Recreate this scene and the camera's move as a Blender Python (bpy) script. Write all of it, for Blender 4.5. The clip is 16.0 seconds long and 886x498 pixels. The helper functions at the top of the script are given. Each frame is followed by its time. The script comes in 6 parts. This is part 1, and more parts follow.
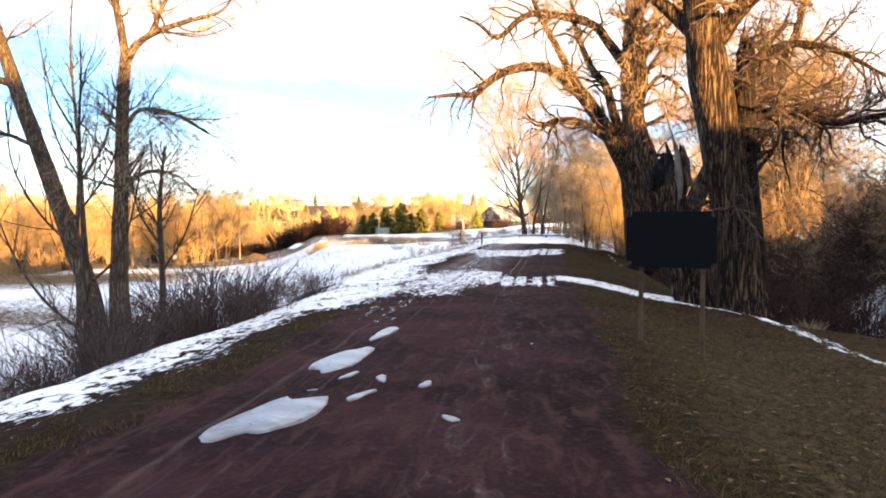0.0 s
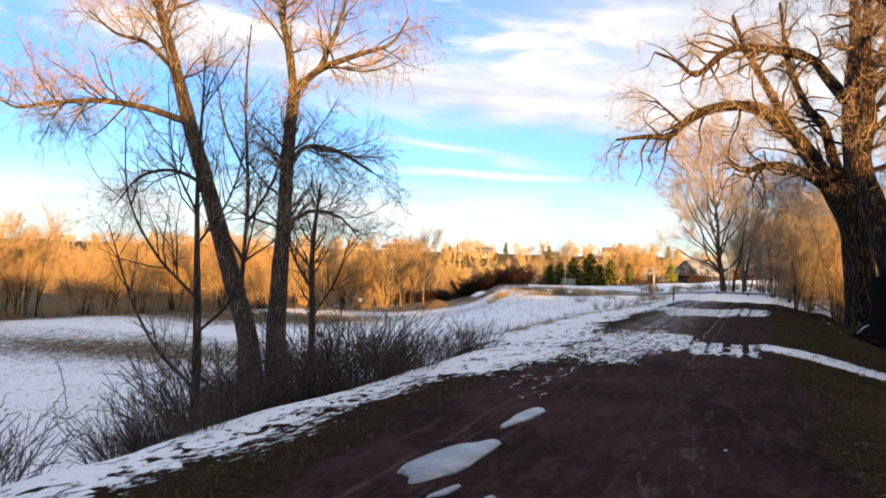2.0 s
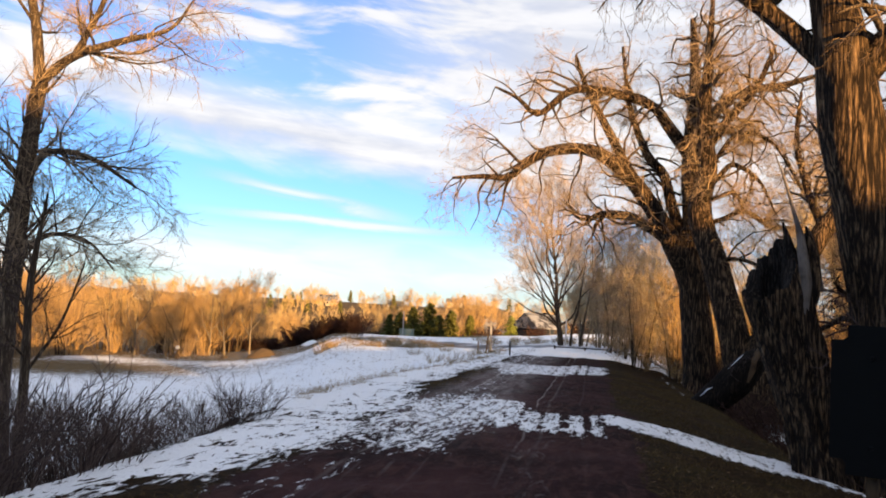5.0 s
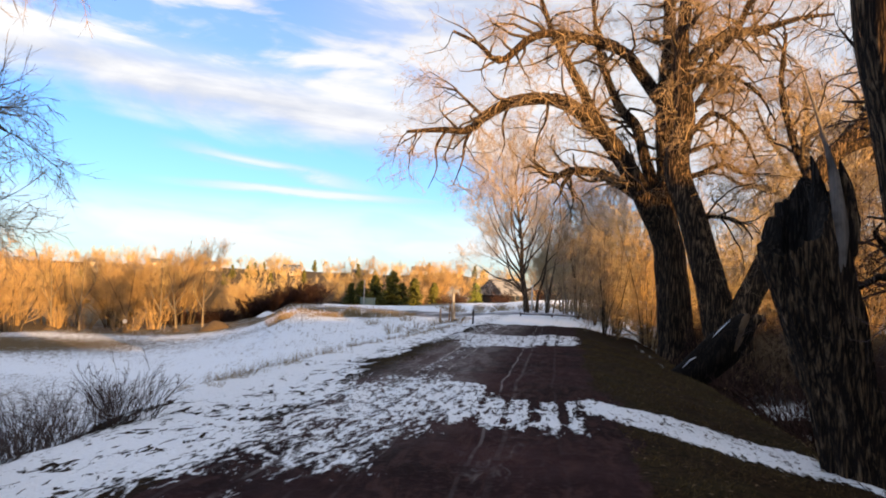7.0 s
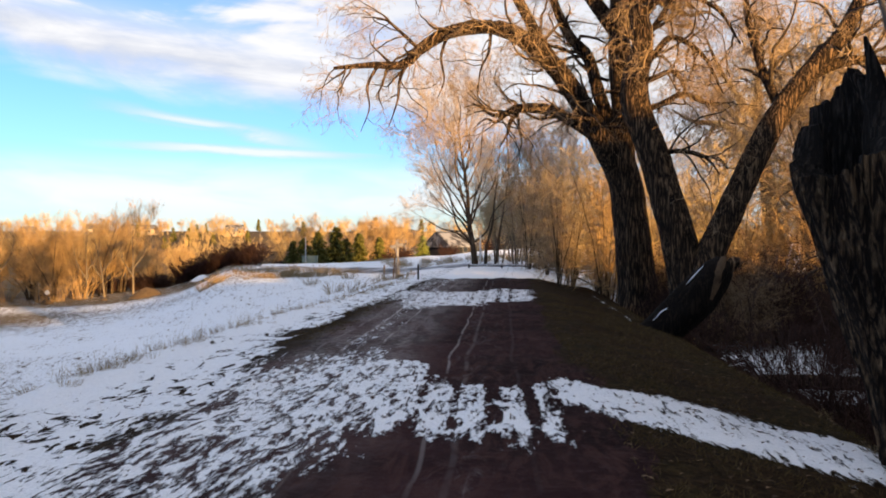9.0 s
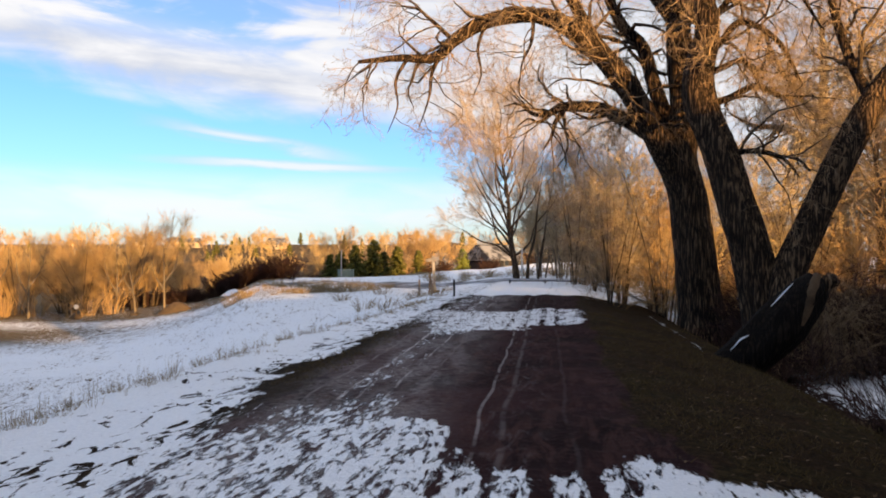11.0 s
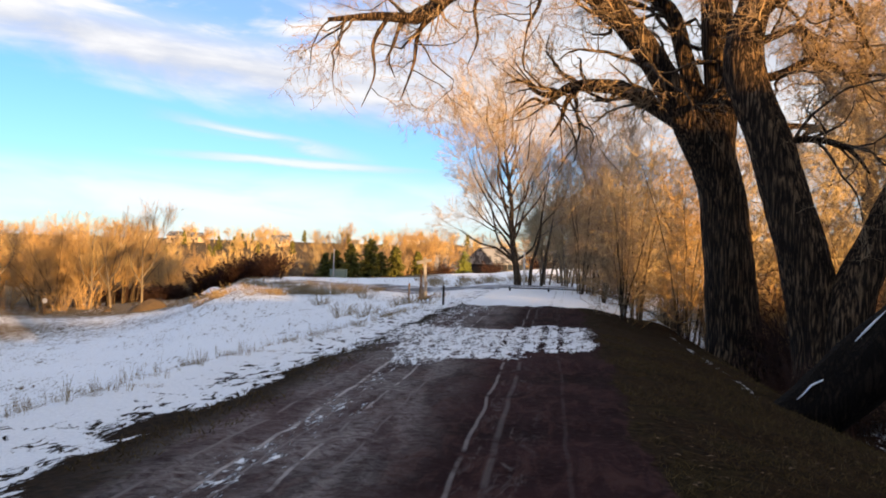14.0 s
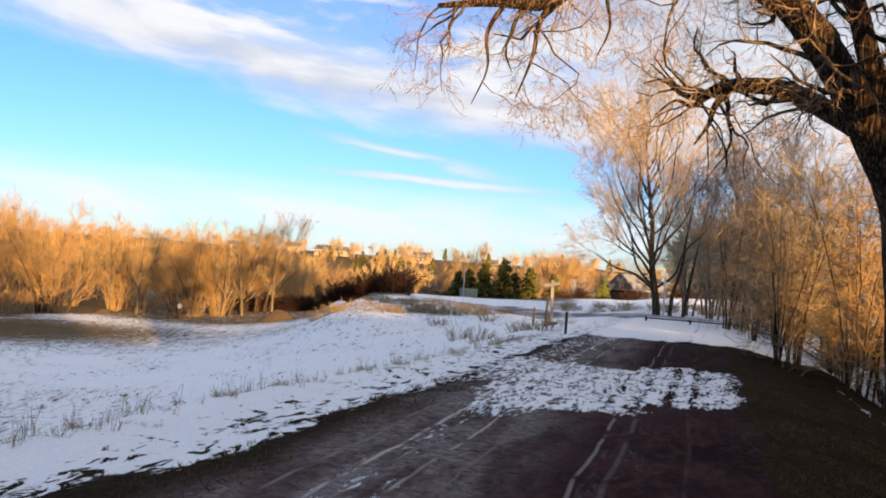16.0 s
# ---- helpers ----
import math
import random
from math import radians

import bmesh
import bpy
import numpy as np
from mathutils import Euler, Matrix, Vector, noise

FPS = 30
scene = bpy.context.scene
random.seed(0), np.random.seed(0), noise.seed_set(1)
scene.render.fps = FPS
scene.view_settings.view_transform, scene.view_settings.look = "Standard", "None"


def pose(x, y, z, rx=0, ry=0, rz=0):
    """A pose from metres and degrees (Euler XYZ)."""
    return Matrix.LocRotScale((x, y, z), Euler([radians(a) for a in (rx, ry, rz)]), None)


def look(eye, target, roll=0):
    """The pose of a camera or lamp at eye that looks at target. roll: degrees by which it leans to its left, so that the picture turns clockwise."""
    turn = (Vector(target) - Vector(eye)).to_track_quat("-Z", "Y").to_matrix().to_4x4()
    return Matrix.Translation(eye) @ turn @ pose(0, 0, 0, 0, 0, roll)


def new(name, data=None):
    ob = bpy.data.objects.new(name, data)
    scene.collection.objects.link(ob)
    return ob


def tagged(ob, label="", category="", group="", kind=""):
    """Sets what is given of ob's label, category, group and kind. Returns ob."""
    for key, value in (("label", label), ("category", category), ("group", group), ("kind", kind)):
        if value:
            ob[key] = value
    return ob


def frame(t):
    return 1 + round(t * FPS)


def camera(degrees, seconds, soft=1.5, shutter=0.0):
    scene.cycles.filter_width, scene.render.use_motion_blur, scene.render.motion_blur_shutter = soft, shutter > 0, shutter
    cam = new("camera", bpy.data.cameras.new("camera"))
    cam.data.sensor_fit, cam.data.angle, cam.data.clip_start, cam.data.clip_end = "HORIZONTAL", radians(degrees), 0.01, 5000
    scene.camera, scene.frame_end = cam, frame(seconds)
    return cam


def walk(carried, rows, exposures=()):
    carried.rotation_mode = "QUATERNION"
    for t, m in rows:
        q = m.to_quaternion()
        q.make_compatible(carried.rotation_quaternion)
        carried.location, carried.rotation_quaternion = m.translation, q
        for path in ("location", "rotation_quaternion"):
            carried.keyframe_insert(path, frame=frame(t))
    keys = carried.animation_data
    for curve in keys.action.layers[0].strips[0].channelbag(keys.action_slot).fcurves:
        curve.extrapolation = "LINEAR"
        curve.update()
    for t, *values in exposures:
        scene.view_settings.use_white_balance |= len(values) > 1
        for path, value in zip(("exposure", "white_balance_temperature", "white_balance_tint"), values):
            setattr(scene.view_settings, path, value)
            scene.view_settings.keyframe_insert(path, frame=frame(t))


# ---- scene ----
cam = camera(56.6, 16.0, soft=1.85)
PATH = [
    (0, (0.032, -1.401, 1.614), (0.019, 0.598, 1.535), 0.08),
    (0.5, (0.109, -0.771, 1.611), (0.159, 1.227, 1.675), -0.21),
    (1, (0.182, -0.127, 1.609), (-0.030, 1.858, 1.739), 0.93),
    (1.5, (0.252, 0.531, 1.607), (-0.016, 2.510, 1.710), 1.34),
    (2, (0.319, 1.202, 1.605), (-0.152, 3.145, 1.638), 1.93),
    (2.5, (0.383, 1.885, 1.603), (-0.061, 3.835, 1.605), 1.21),
    (3, (0.445, 2.580, 1.602), (-0.008, 4.528, 1.606), 1.03),
    (3.5, (0.505, 3.284, 1.601), (0.133, 5.249, 1.606), -0.65),
    (4, (0.564, 3.999, 1.600), (0.333, 5.983, 1.698), 2.43),
    (4.2, (0.587, 4.287, 1.599), (0.448, 6.272, 1.794), 2.48),
    (6.3, (0.829, 7.382, 1.598), (0.726, 9.376, 1.711), 3.72),
    (6.5, (0.852, 7.682, 1.598), (0.760, 9.675, 1.731), 3.28),
    (7, (0.911, 8.434, 1.598), (0.889, 10.432, 1.693), 2.43),
    (7.5, (0.972, 9.191, 1.599), (0.971, 11.185, 1.754), 3.04),
    (8, (1.035, 9.949, 1.599), (1.183, 11.940, 1.729), 2.22),
    (8.5, (1.100, 10.710, 1.600), (1.163, 12.708, 1.650), 2.17),
    (9, (1.167, 11.471, 1.602), (1.276, 13.468, 1.586), -0.02),
    (9.5, (1.238, 12.232, 1.603), (1.313, 14.230, 1.654), 4.19),
    (10, (1.312, 12.992, 1.604), (1.305, 14.991, 1.668), 1.87),
    (10.2, (1.343, 13.296, 1.605), (1.382, 15.295, 1.638), 0.24),
    (12.3, (1.712, 16.451, 1.614), (1.659, 18.450, 1.613), -0.38),
    (12.5, (1.752, 16.747, 1.615), (1.772, 18.747, 1.605), 0.87),
    (13, (1.857, 17.482, 1.618), (1.821, 19.482, 1.628), 2.40),
    (13.5, (1.968, 18.211, 1.621), (2.051, 20.209, 1.644), 1.96),
    (14, (2.085, 18.932, 1.625), (2.080, 20.932, 1.646), 1.76),
    (14.5, (2.210, 19.643, 1.628), (2.144, 21.632, 1.827), 2.69),
    (15, (2.343, 20.345, 1.632), (2.285, 22.330, 1.870), 2.04),
    (15.5, (2.484, 21.037, 1.636), (2.159, 23.006, 1.773), 1.29),
    (16, (2.633, 21.717, 1.640), (2.285, 23.686, 1.694), 4.27),
]
walk(cam, [(t, look(eye, target, roll)) for t, eye, target, roll in PATH],
     exposures=[(0.0, 2.80, 6800, 10), (0.5, 2.70, 6850, 10), (1.0, 2.26, 6900, 10), (1.5, 1.97, 6800, 10), (2.0, 1.76, 6550, 10), (2.5, 1.77, 6550, 10), (4.0, 1.72, 6600, 10), (6.5, 1.66, 6500, 10), (9.0, 1.63, 6480, 10), (12.0, 1.53, 6500, 10), (14.0, 1.62, 6480, 10), (16.0, 1.53, 6350, 10)])

# ---- sky and sun ----
SUN_EL, SUN_AZ = radians(8.0), radians(30.0)  # very low, behind the walker over the right shoulder
world = bpy.data.worlds.new("sky")
scene.world = world
world.use_nodes = True


def node(tree, kind, **inputs):
    """A node with its inputs set by name or index; a socket value is linked."""
    n = tree.nodes.new(kind)
    for key, value in inputs.items():
        sock = n.inputs[int(key[1:])] if key[0] == "i" and key[1:].isdigit() else n.inputs[key.replace("_", " ")]
        if isinstance(value, bpy.types.NodeSocket):
            tree.links.new(value, sock)
        else:
            sock.default_value = value
    return n


def maths(tree, op, a, b=0.0, c=0.0, clamp=False):
    n = node(tree, "ShaderNodeMath", i0=a, i1=b, i2=c)
    n.operation, n.use_clamp = op, clamp
    return n.outputs[0]


def mixed(tree, fac, a, b, blend="MIX"):
    n = tree.nodes.new("ShaderNodeMix")
    n.data_type, n.blend_type = "RGBA", blend
    for sock, value in ((n.inputs[0], fac), (n.inputs[6], a), (n.inputs[7], b)):
        if isinstance(value, bpy.types.NodeSocket):
            tree.links.new(value, sock)
        else:
            sock.default_value = value if not isinstance(value, tuple) or len(value) == 4 else (*value, 1)
    return n.outputs[2]


def step(tree, value, low, high):
    n = node(tree, "ShaderNodeMapRange", Value=value, From_Min=low, From_Max=high)
    n.interpolation_type = "SMOOTHSTEP"
    return n.outputs[0]


def grain(tree, vector, scale, detail=4.0, rough=0.55, warp=0.0):
    return node(tree, "ShaderNodeTexNoise", Vector=vector, Scale=scale, Detail=detail, Roughness=rough, Distortion=warp).outputs[0]


def build_sky(tree):
    tree.nodes.clear()
    sky = tree.nodes.new("ShaderNodeTexSky")
    sky.sky_type, sky.sun_disc = "NISHITA", False
    sky.sun_elevation, sky.sun_rotation = SUN_EL, math.pi - SUN_AZ
    sky.air_density, sky.dust_density, sky.ozone_density = 1.0, 0.3, 2.0
    way = tree.nodes.new("ShaderNodeTexCoord").outputs["Generated"]
    part_xyz = node(tree, "ShaderNodeSeparateXYZ", Vector=way)
    up = maths(tree, "MAXIMUM", part_xyz.outputs[2], 0.0)
    # bearing and height over the horizon, in degrees
    side = maths(tree, "MULTIPLY", maths(tree, "ARCTAN2", part_xyz.outputs[0], part_xyz.outputs[1]), 57.296)
    high = maths(tree, "MULTIPLY", maths(tree, "ARCSINE", up), 57.296)
    slant = maths(tree, "MULTIPLY_ADD", side, 0.137, high)
    spot = node(tree, "ShaderNodeCombineXYZ", X=maths(tree, "MULTIPLY", side, 0.095), Y=maths(tree, "MULTIPLY", maths(tree, "MULTIPLY_ADD", side, 0.09, high), 0.30), Z=3.7).outputs[0]
    billow = grain(tree, spot, 1.0, 6.0, 0.55, 0.5)
    wisp = grain(tree, node(tree, "ShaderNodeCombineXYZ", X=maths(tree, "MULTIPLY", side, 0.14), Y=maths(tree, "MULTIPLY", maths(tree, "MULTIPLY_ADD", side, 0.05, high), 0.62), Z=8.1).outputs[0], 0.8, 5.0, 0.55, 0.5)

    def hump(value, centre, width):
        return step(tree, maths(tree, "ABSOLUTE", maths(tree, "SUBTRACT", value, centre)), width, width * 0.15)
    # a slanting bank of cloud, ragged below, breaking up into blue above
    rise = maths(tree, "ADD", maths(tree, "SUBTRACT", slant, 7.9), maths(tree, "MULTIPLY", maths(tree, "SUBTRACT", billow, 0.5), 5.0))
    rise = maths(tree, "ADD", rise, maths(tree, "MULTIPLY", maths(tree, "SUBTRACT", wisp, 0.5), 2.6))
    bank = step(tree, rise, -1.2, 2.2)
    above = step(tree, maths(tree, "MULTIPLY_ADD", side, 0.10, high), 10.8, 14.2)
    holes = maths(tree, "MULTIPLY", above, step(tree, maths(tree, "MULTIPLY_ADD", wisp, 0.55, maths(tree, "MULTIPLY", billow, 0.6)), 0.64, 0.50))
    holes = maths(tree, "MULTIPLY", holes, step(tree, side, 6.0, -14.0))
    far_left = maths(tree, "MULTIPLY", step(tree, side, -34.0, -42.0), step(tree, billow, 0.66, 0.48))
    bank = maths(tree, "MULTIPLY", bank, maths(tree, "SUBTRACT", 1.0, maths(tree, "MAXIMUM", maths(tree, "MULTIPLY", holes, 0.80), maths(tree, "MULTIPLY", far_left, 0.85))))
    # two long thin streaks under the bank
    lower = maths(tree, "MULTIPLY_ADD", side, 0.020, high)
    lower = maths(tree, "MULTIPLY_ADD", maths(tree, "SUBTRACT", wisp, 0.5), 0.9, lower)
    streak = maths(tree, "MULTIPLY", hump(lower, 5.94, 0.42), maths(tree, "MULTIPLY", hump(side, -10.5, 12.0), step(tree, billow, 0.25, 0.45)))
    upper = maths(tree, "MULTIPLY_ADD", maths(tree, "SUBTRACT", wisp, 0.5), 1.6, maths(tree, "MULTIPLY_ADD", side, 0.155, high))
    second = maths(tree, "MULTIPLY", hump(upper, 5.72, 0.80), maths(tree, "MULTIPLY", hump(side, -12.5, 9.0), step(tree, wisp, 0.30, 0.52)))
    # pale veil near the horizon
    veil = maths(tree, "MULTIPLY", step(tree, high, 6.5, 3.2), maths(tree, "MULTIPLY_ADD", step(tree, wisp, 0.30, 0.62), 0.45, 0.42))
    veil = maths(tree, "SUBTRACT", veil, maths(tree, "MULTIPLY", hump(high, 1.6, 1.3), 0.22))
    mask = maths(tree, "MAXIMUM", maths(tree, "MAXIMUM", bank, maths(tree, "MULTIPLY", streak, 0.85)), maths(tree, "MAXIMUM", maths(tree, "MULTIPLY", second, 0.80), veil))
    # thin high cloud overhead, out of view, added to brighten the shaded snow
    roof = step(tree, maths(tree, "MULTIPLY_ADD", step(tree, up, 0.36, 0.62), 0.30, grain(tree, way, 1.6, 5.0, 0.5, 0.3)), 0.50, 0.80)
    mask = mixed(tree, step(tree, high, 20.0, 32.0), mask, roof)
    blue = mixed(tree, 1.0, sky.outputs[0], SKY_TINT, "MULTIPLY")
    lit = maths(tree, "MULTIPLY_ADD", hump(rise, 5.2, 4.6), 0.35, maths(tree, "MULTIPLY", step(tree, maths(tree, "MULTIPLY_ADD", wisp, 0.6, maths(tree, "MULTIPLY", billow, 0.4)), 0.40, 0.62), 0.70))
    lit = maths(tree, "MAXIMUM", lit, maths(tree, "MAXIMUM", step(tree, high, 6.6, 5.0), maths(tree, "MULTIPLY", maths(tree, "MAXIMUM", streak, second), 0.9)), clamp=True)
    cloud = mixed(tree, lit, CLOUD_DARK, CLOUD_LIGHT)
    colour = mixed(tree, mask, blue, cloud)
    back = node(tree, "ShaderNodeBackground", Color=colour, Strength=0.05)
    tree.links.new(back.outputs[0], tree.nodes.new("ShaderNodeOutputWorld").inputs[0])


SKY_TINT = (0.86, 1.24, 2.02)
CLOUD_DARK, CLOUD_LIGHT = (4.4, 4.65, 5.35), (6.75, 6.7, 6.8)
build_sky(world.node_tree)

sun_data = bpy.data.lights.new("sun", "SUN")
sun_data.energy, sun_data.angle, sun_data.color = 5.0, radians(0.5), (1.0, 0.57, 0.20)
sun = new("sun", sun_data)
TO_SUN = Vector((math.sin(SUN_AZ) * math.cos(SUN_EL), -math.cos(SUN_AZ) * math.cos(SUN_EL), math.sin(SUN_EL)))
sun.matrix_world = look(TO_SUN * 100, (0, 0, 0))

# ---- materials ----


def material(name, build, rough=0.9, metal=0.0, bump=0.0, spec=0.12):
    """build(tree, position) gives colour, height or (colour, height, roughness)."""
    m = bpy.data.materials.new(name)
    m.use_nodes = True
    tree = m.node_tree
    tree.nodes.clear()
    spot = tree.nodes.new("ShaderNodeTexCoord").outputs["Object"]
    made = build(tree, spot)
    shader = node(tree, "ShaderNodeBsdfPrincipled", Base_Color=made[0], Roughness=made[2] if len(made) > 2 else rough, Metallic=metal)
    shader.inputs["Specular IOR Level"].default_value = spec
    if bump and len(made) > 1:
        b = node(tree, "ShaderNodeBump", Strength=1.0, Distance=bump, Height=made[1])
        tree.links.new(b.outputs[0], shader.inputs["Normal"])
    tree.links.new(shader.outputs[0], tree.nodes.new("ShaderNodeOutputMaterial").inputs[0])
    return m


def stretched(tree, spot, x, y, z):
    return node(tree, "ShaderNodeVectorMath", i0=spot, i1=(x, y, z))


def scaled(tree, spot, x, y, z):
    n = stretched(tree, spot, x, y, z)
    n.operation = "MULTIPLY"
    return n.outputs[0]


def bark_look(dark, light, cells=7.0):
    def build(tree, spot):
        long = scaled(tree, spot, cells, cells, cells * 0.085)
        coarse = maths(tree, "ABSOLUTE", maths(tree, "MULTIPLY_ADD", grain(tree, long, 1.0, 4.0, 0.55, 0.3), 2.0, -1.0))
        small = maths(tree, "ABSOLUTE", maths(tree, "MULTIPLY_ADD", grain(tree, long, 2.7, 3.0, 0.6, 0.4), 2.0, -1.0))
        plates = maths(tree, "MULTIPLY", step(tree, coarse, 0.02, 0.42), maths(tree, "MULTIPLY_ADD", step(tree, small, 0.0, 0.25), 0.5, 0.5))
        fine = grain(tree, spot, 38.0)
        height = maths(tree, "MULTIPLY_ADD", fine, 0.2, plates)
        # creases between plates take the dark colour, furrow shade put into the bark
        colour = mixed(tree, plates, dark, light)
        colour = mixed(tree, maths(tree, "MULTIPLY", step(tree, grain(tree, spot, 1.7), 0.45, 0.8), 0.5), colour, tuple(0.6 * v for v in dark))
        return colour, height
    return build


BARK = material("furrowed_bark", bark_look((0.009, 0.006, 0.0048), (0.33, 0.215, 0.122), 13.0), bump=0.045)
PALE_BARK = material("pale_bark", bark_look((0.12, 0.095, 0.07), (0.30, 0.25, 0.19), 14.0), bump=0.004)
BARK_DARK = material("dark_bark", bark_look((0.006, 0.0045, 0.004), (0.11, 0.078, 0.052), 13.0), bump=0.04)
BARK_SMALL = material("branch_bark", bark_look((0.035, 0.025, 0.018), (0.24, 0.18, 0.12), 22.0), bump=0.006)


def twig_look(a, b):
    def build(tree, spot):
        info = tree.nodes.new("ShaderNodeNewGeometry")
        return mixed(tree, info.outputs["Random Per Island"], a, b), grain(tree, spot, 30.0)
    return build


TWIG = material("bare_twigs", twig_look((0.20, 0.145, 0.09), (0.46, 0.345, 0.22)), bump=0.002)
TWIG_WILLOW = material("willow_twigs", twig_look((0.28, 0.18, 0.085), (0.50, 0.335, 0.155)), bump=0.002)
TWIG_GOLD = material("golden_twigs", twig_look((0.34, 0.25, 0.12), (0.58, 0.43, 0.21)), bump=0.002)
TWIG_BROWN = material("brown_twigs", twig_look((0.11, 0.075, 0.045), (0.30, 0.205, 0.12)), bump=0.002)
TWIG_PALE = material("pale_grey_twigs", twig_look((0.25, 0.21, 0.175), (0.46, 0.39, 0.325)), bump=0.002)
TWIG_MID = material("tan_twigs", twig_look((0.15, 0.105, 0.065), (0.40, 0.29, 0.18)), bump=0.002)
TWIG_STRAW = material("straw_twigs", twig_look((0.27, 0.205, 0.115), (0.54, 0.42, 0.25)), bump=0.002)
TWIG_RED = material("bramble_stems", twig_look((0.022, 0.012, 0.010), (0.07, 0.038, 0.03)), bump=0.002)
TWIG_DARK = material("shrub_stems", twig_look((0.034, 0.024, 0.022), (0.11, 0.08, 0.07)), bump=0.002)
DRY_GRASS = material("dry_grass", twig_look((0.16, 0.115, 0.06), (0.38, 0.29, 0.17)))
SOD_GRASS = material("winter_sod", twig_look((0.022, 0.0165, 0.0052), (0.098, 0.068, 0.026)))
NEEDLES = material("pine_needles", twig_look((0.045, 0.050, 0.012), (0.15, 0.15, 0.040)))


def ground_look(tree, spot):
    def read(name):
        n = tree.nodes.new("ShaderNodeAttribute")
        n.attribute_name = name
        return n.outputs["Fac"]
    snow, soil, across = read("snow"), read("soil"), read("across")
    run = node(tree, "ShaderNodeSeparateXYZ", Vector=spot).outputs[1]
    along = node(tree, "ShaderNodeCombineXYZ", X=across, Y=maths(tree, "MULTIPLY", run, 0.27), Z=0.0).outputs[0]
    patch = grain(tree, along, 6.2, 7.0, 0.68, 1.0)
    grit = grain(tree, spot, 28.0, 5.0, 0.7)
    speck = grain(tree, spot, 11.0, 4.0, 0.65)
    big = grain(tree, spot, 0.35, 3.0)
    # bare soil of the track: uneven dark patches, darker to the right, pale dry dust, fine stones
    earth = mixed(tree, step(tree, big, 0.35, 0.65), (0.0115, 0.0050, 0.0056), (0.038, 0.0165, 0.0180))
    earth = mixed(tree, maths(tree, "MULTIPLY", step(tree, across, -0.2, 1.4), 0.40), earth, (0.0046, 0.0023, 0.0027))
    clods = grain(tree, along, 4.6, 6.0, 0.70, 0.8)
    earth = mixed(tree, maths(tree, "MULTIPLY", step(tree, clods, 0.46, 0.66), 0.62), earth, (0.062, 0.031, 0.027))
    earth = mixed(tree, step(tree, speck, 0.50, 0.75), earth, (0.040, 0.0225, 0.0235))
    earth = mixed(tree, maths(tree, "MULTIPLY", step(tree, grit, 0.62, 0.75), 0.6), earth, (0.06, 0.044, 0.040))
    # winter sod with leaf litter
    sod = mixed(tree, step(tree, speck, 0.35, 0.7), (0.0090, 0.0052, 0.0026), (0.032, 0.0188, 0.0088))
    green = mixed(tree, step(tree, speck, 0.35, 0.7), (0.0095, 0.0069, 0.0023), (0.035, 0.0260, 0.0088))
    sod = mixed(tree, maths(tree, "MULTIPLY", step(tree, grain(tree, spot, 1.1, 4.0, 0.6), 0.46, 0.60), maths(tree, "MULTIPLY_ADD", step(tree, across, -1.0, 1.0), 0.6, 0.05)), sod, green)
    sod = mixed(tree, maths(tree, "MULTIPLY", step(tree, grit, 0.60, 0.74), 0.6), sod, (0.10, 0.072, 0.038))
    straw = mixed(tree, step(tree, speck, 0.35, 0.7), (0.055, 0.038, 0.02), (0.20, 0.145, 0.08))
    sod = mixed(tree, step(tree, maths(tree, "ABSOLUTE", maths(tree, "ADD", across, -2.0)), 9.0, 13.0), sod, straw)
    sod = mixed(tree, maths(tree, "MULTIPLY", maths(tree, "MULTIPLY", step(tree, run, 17.0, 9.0), step(tree, across, 2.0, 3.2)), 0.22), sod, straw)
    # ground between the ditch edges mixed to a darker brown
    ditch_brown = mixed(tree, step(tree, speck, 0.35, 0.7), (0.008, 0.0048, 0.0036), (0.030, 0.0165, 0.0100))
    sod = mixed(tree, maths(tree, "MULTIPLY", step(tree, across, 4.9, 6.2), maths(tree, "MULTIPLY", step(tree, across, 13.5, 11.5), step(tree, run, 11.0, 17.0))), sod, ditch_brown)
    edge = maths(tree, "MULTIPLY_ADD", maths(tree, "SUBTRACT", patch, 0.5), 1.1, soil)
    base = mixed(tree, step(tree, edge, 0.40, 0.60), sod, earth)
    # wheel and bicycle ruts: narrow lines that keep frost
    wob = maths(tree, "MULTIPLY_ADD", maths(tree, "SUBTRACT", grain(tree, spot, 0.25, 2.0), 0.5), 0.35, across)
    frost = None
    for centre, wide, amount in ((-1.40, 0.026, 1.0), (-0.88, 0.020, 0.8), (0.31, 0.018, 0.42), (0.56, 0.028, 0.15), (1.2, 0.020, 0.05), (-1.75, 0.022, 0.45), (-1.2, 0.016, 0.5), (-0.55, 0.014, 0.35)):
        off = maths(tree, "ABSOLUTE", maths(tree, "SUBTRACT", wob, centre))
        line = maths(tree, "MULTIPLY", step(tree, off, wide * 1.6, wide * 0.4), amount)
        frost = line if frost is None else maths(tree, "MAXIMUM", frost, line)
    frost = maths(tree, "MULTIPLY", frost, step(tree, grain(tree, spot, 1.3, 3.0), 0.35, 0.54))
    frost = maths(tree, "MULTIPLY", frost, maths(tree, "MULTIPLY_ADD", step(tree, run, 13.0, 22.0), 0.93, 0.07))
    # pale dust and rime scuffed along the wheel tracks
    near_rut = step(tree, maths(tree, "ABSOLUTE", maths(tree, "SUBTRACT", wob, 0.6)), 0.55, 0.1)
    dust = maths(tree, "MULTIPLY", maths(tree, "MULTIPLY", near_rut, step(tree, patch, 0.52, 0.80)), 0.3)
    frost = maths(tree, "MAXIMUM", frost, dust)
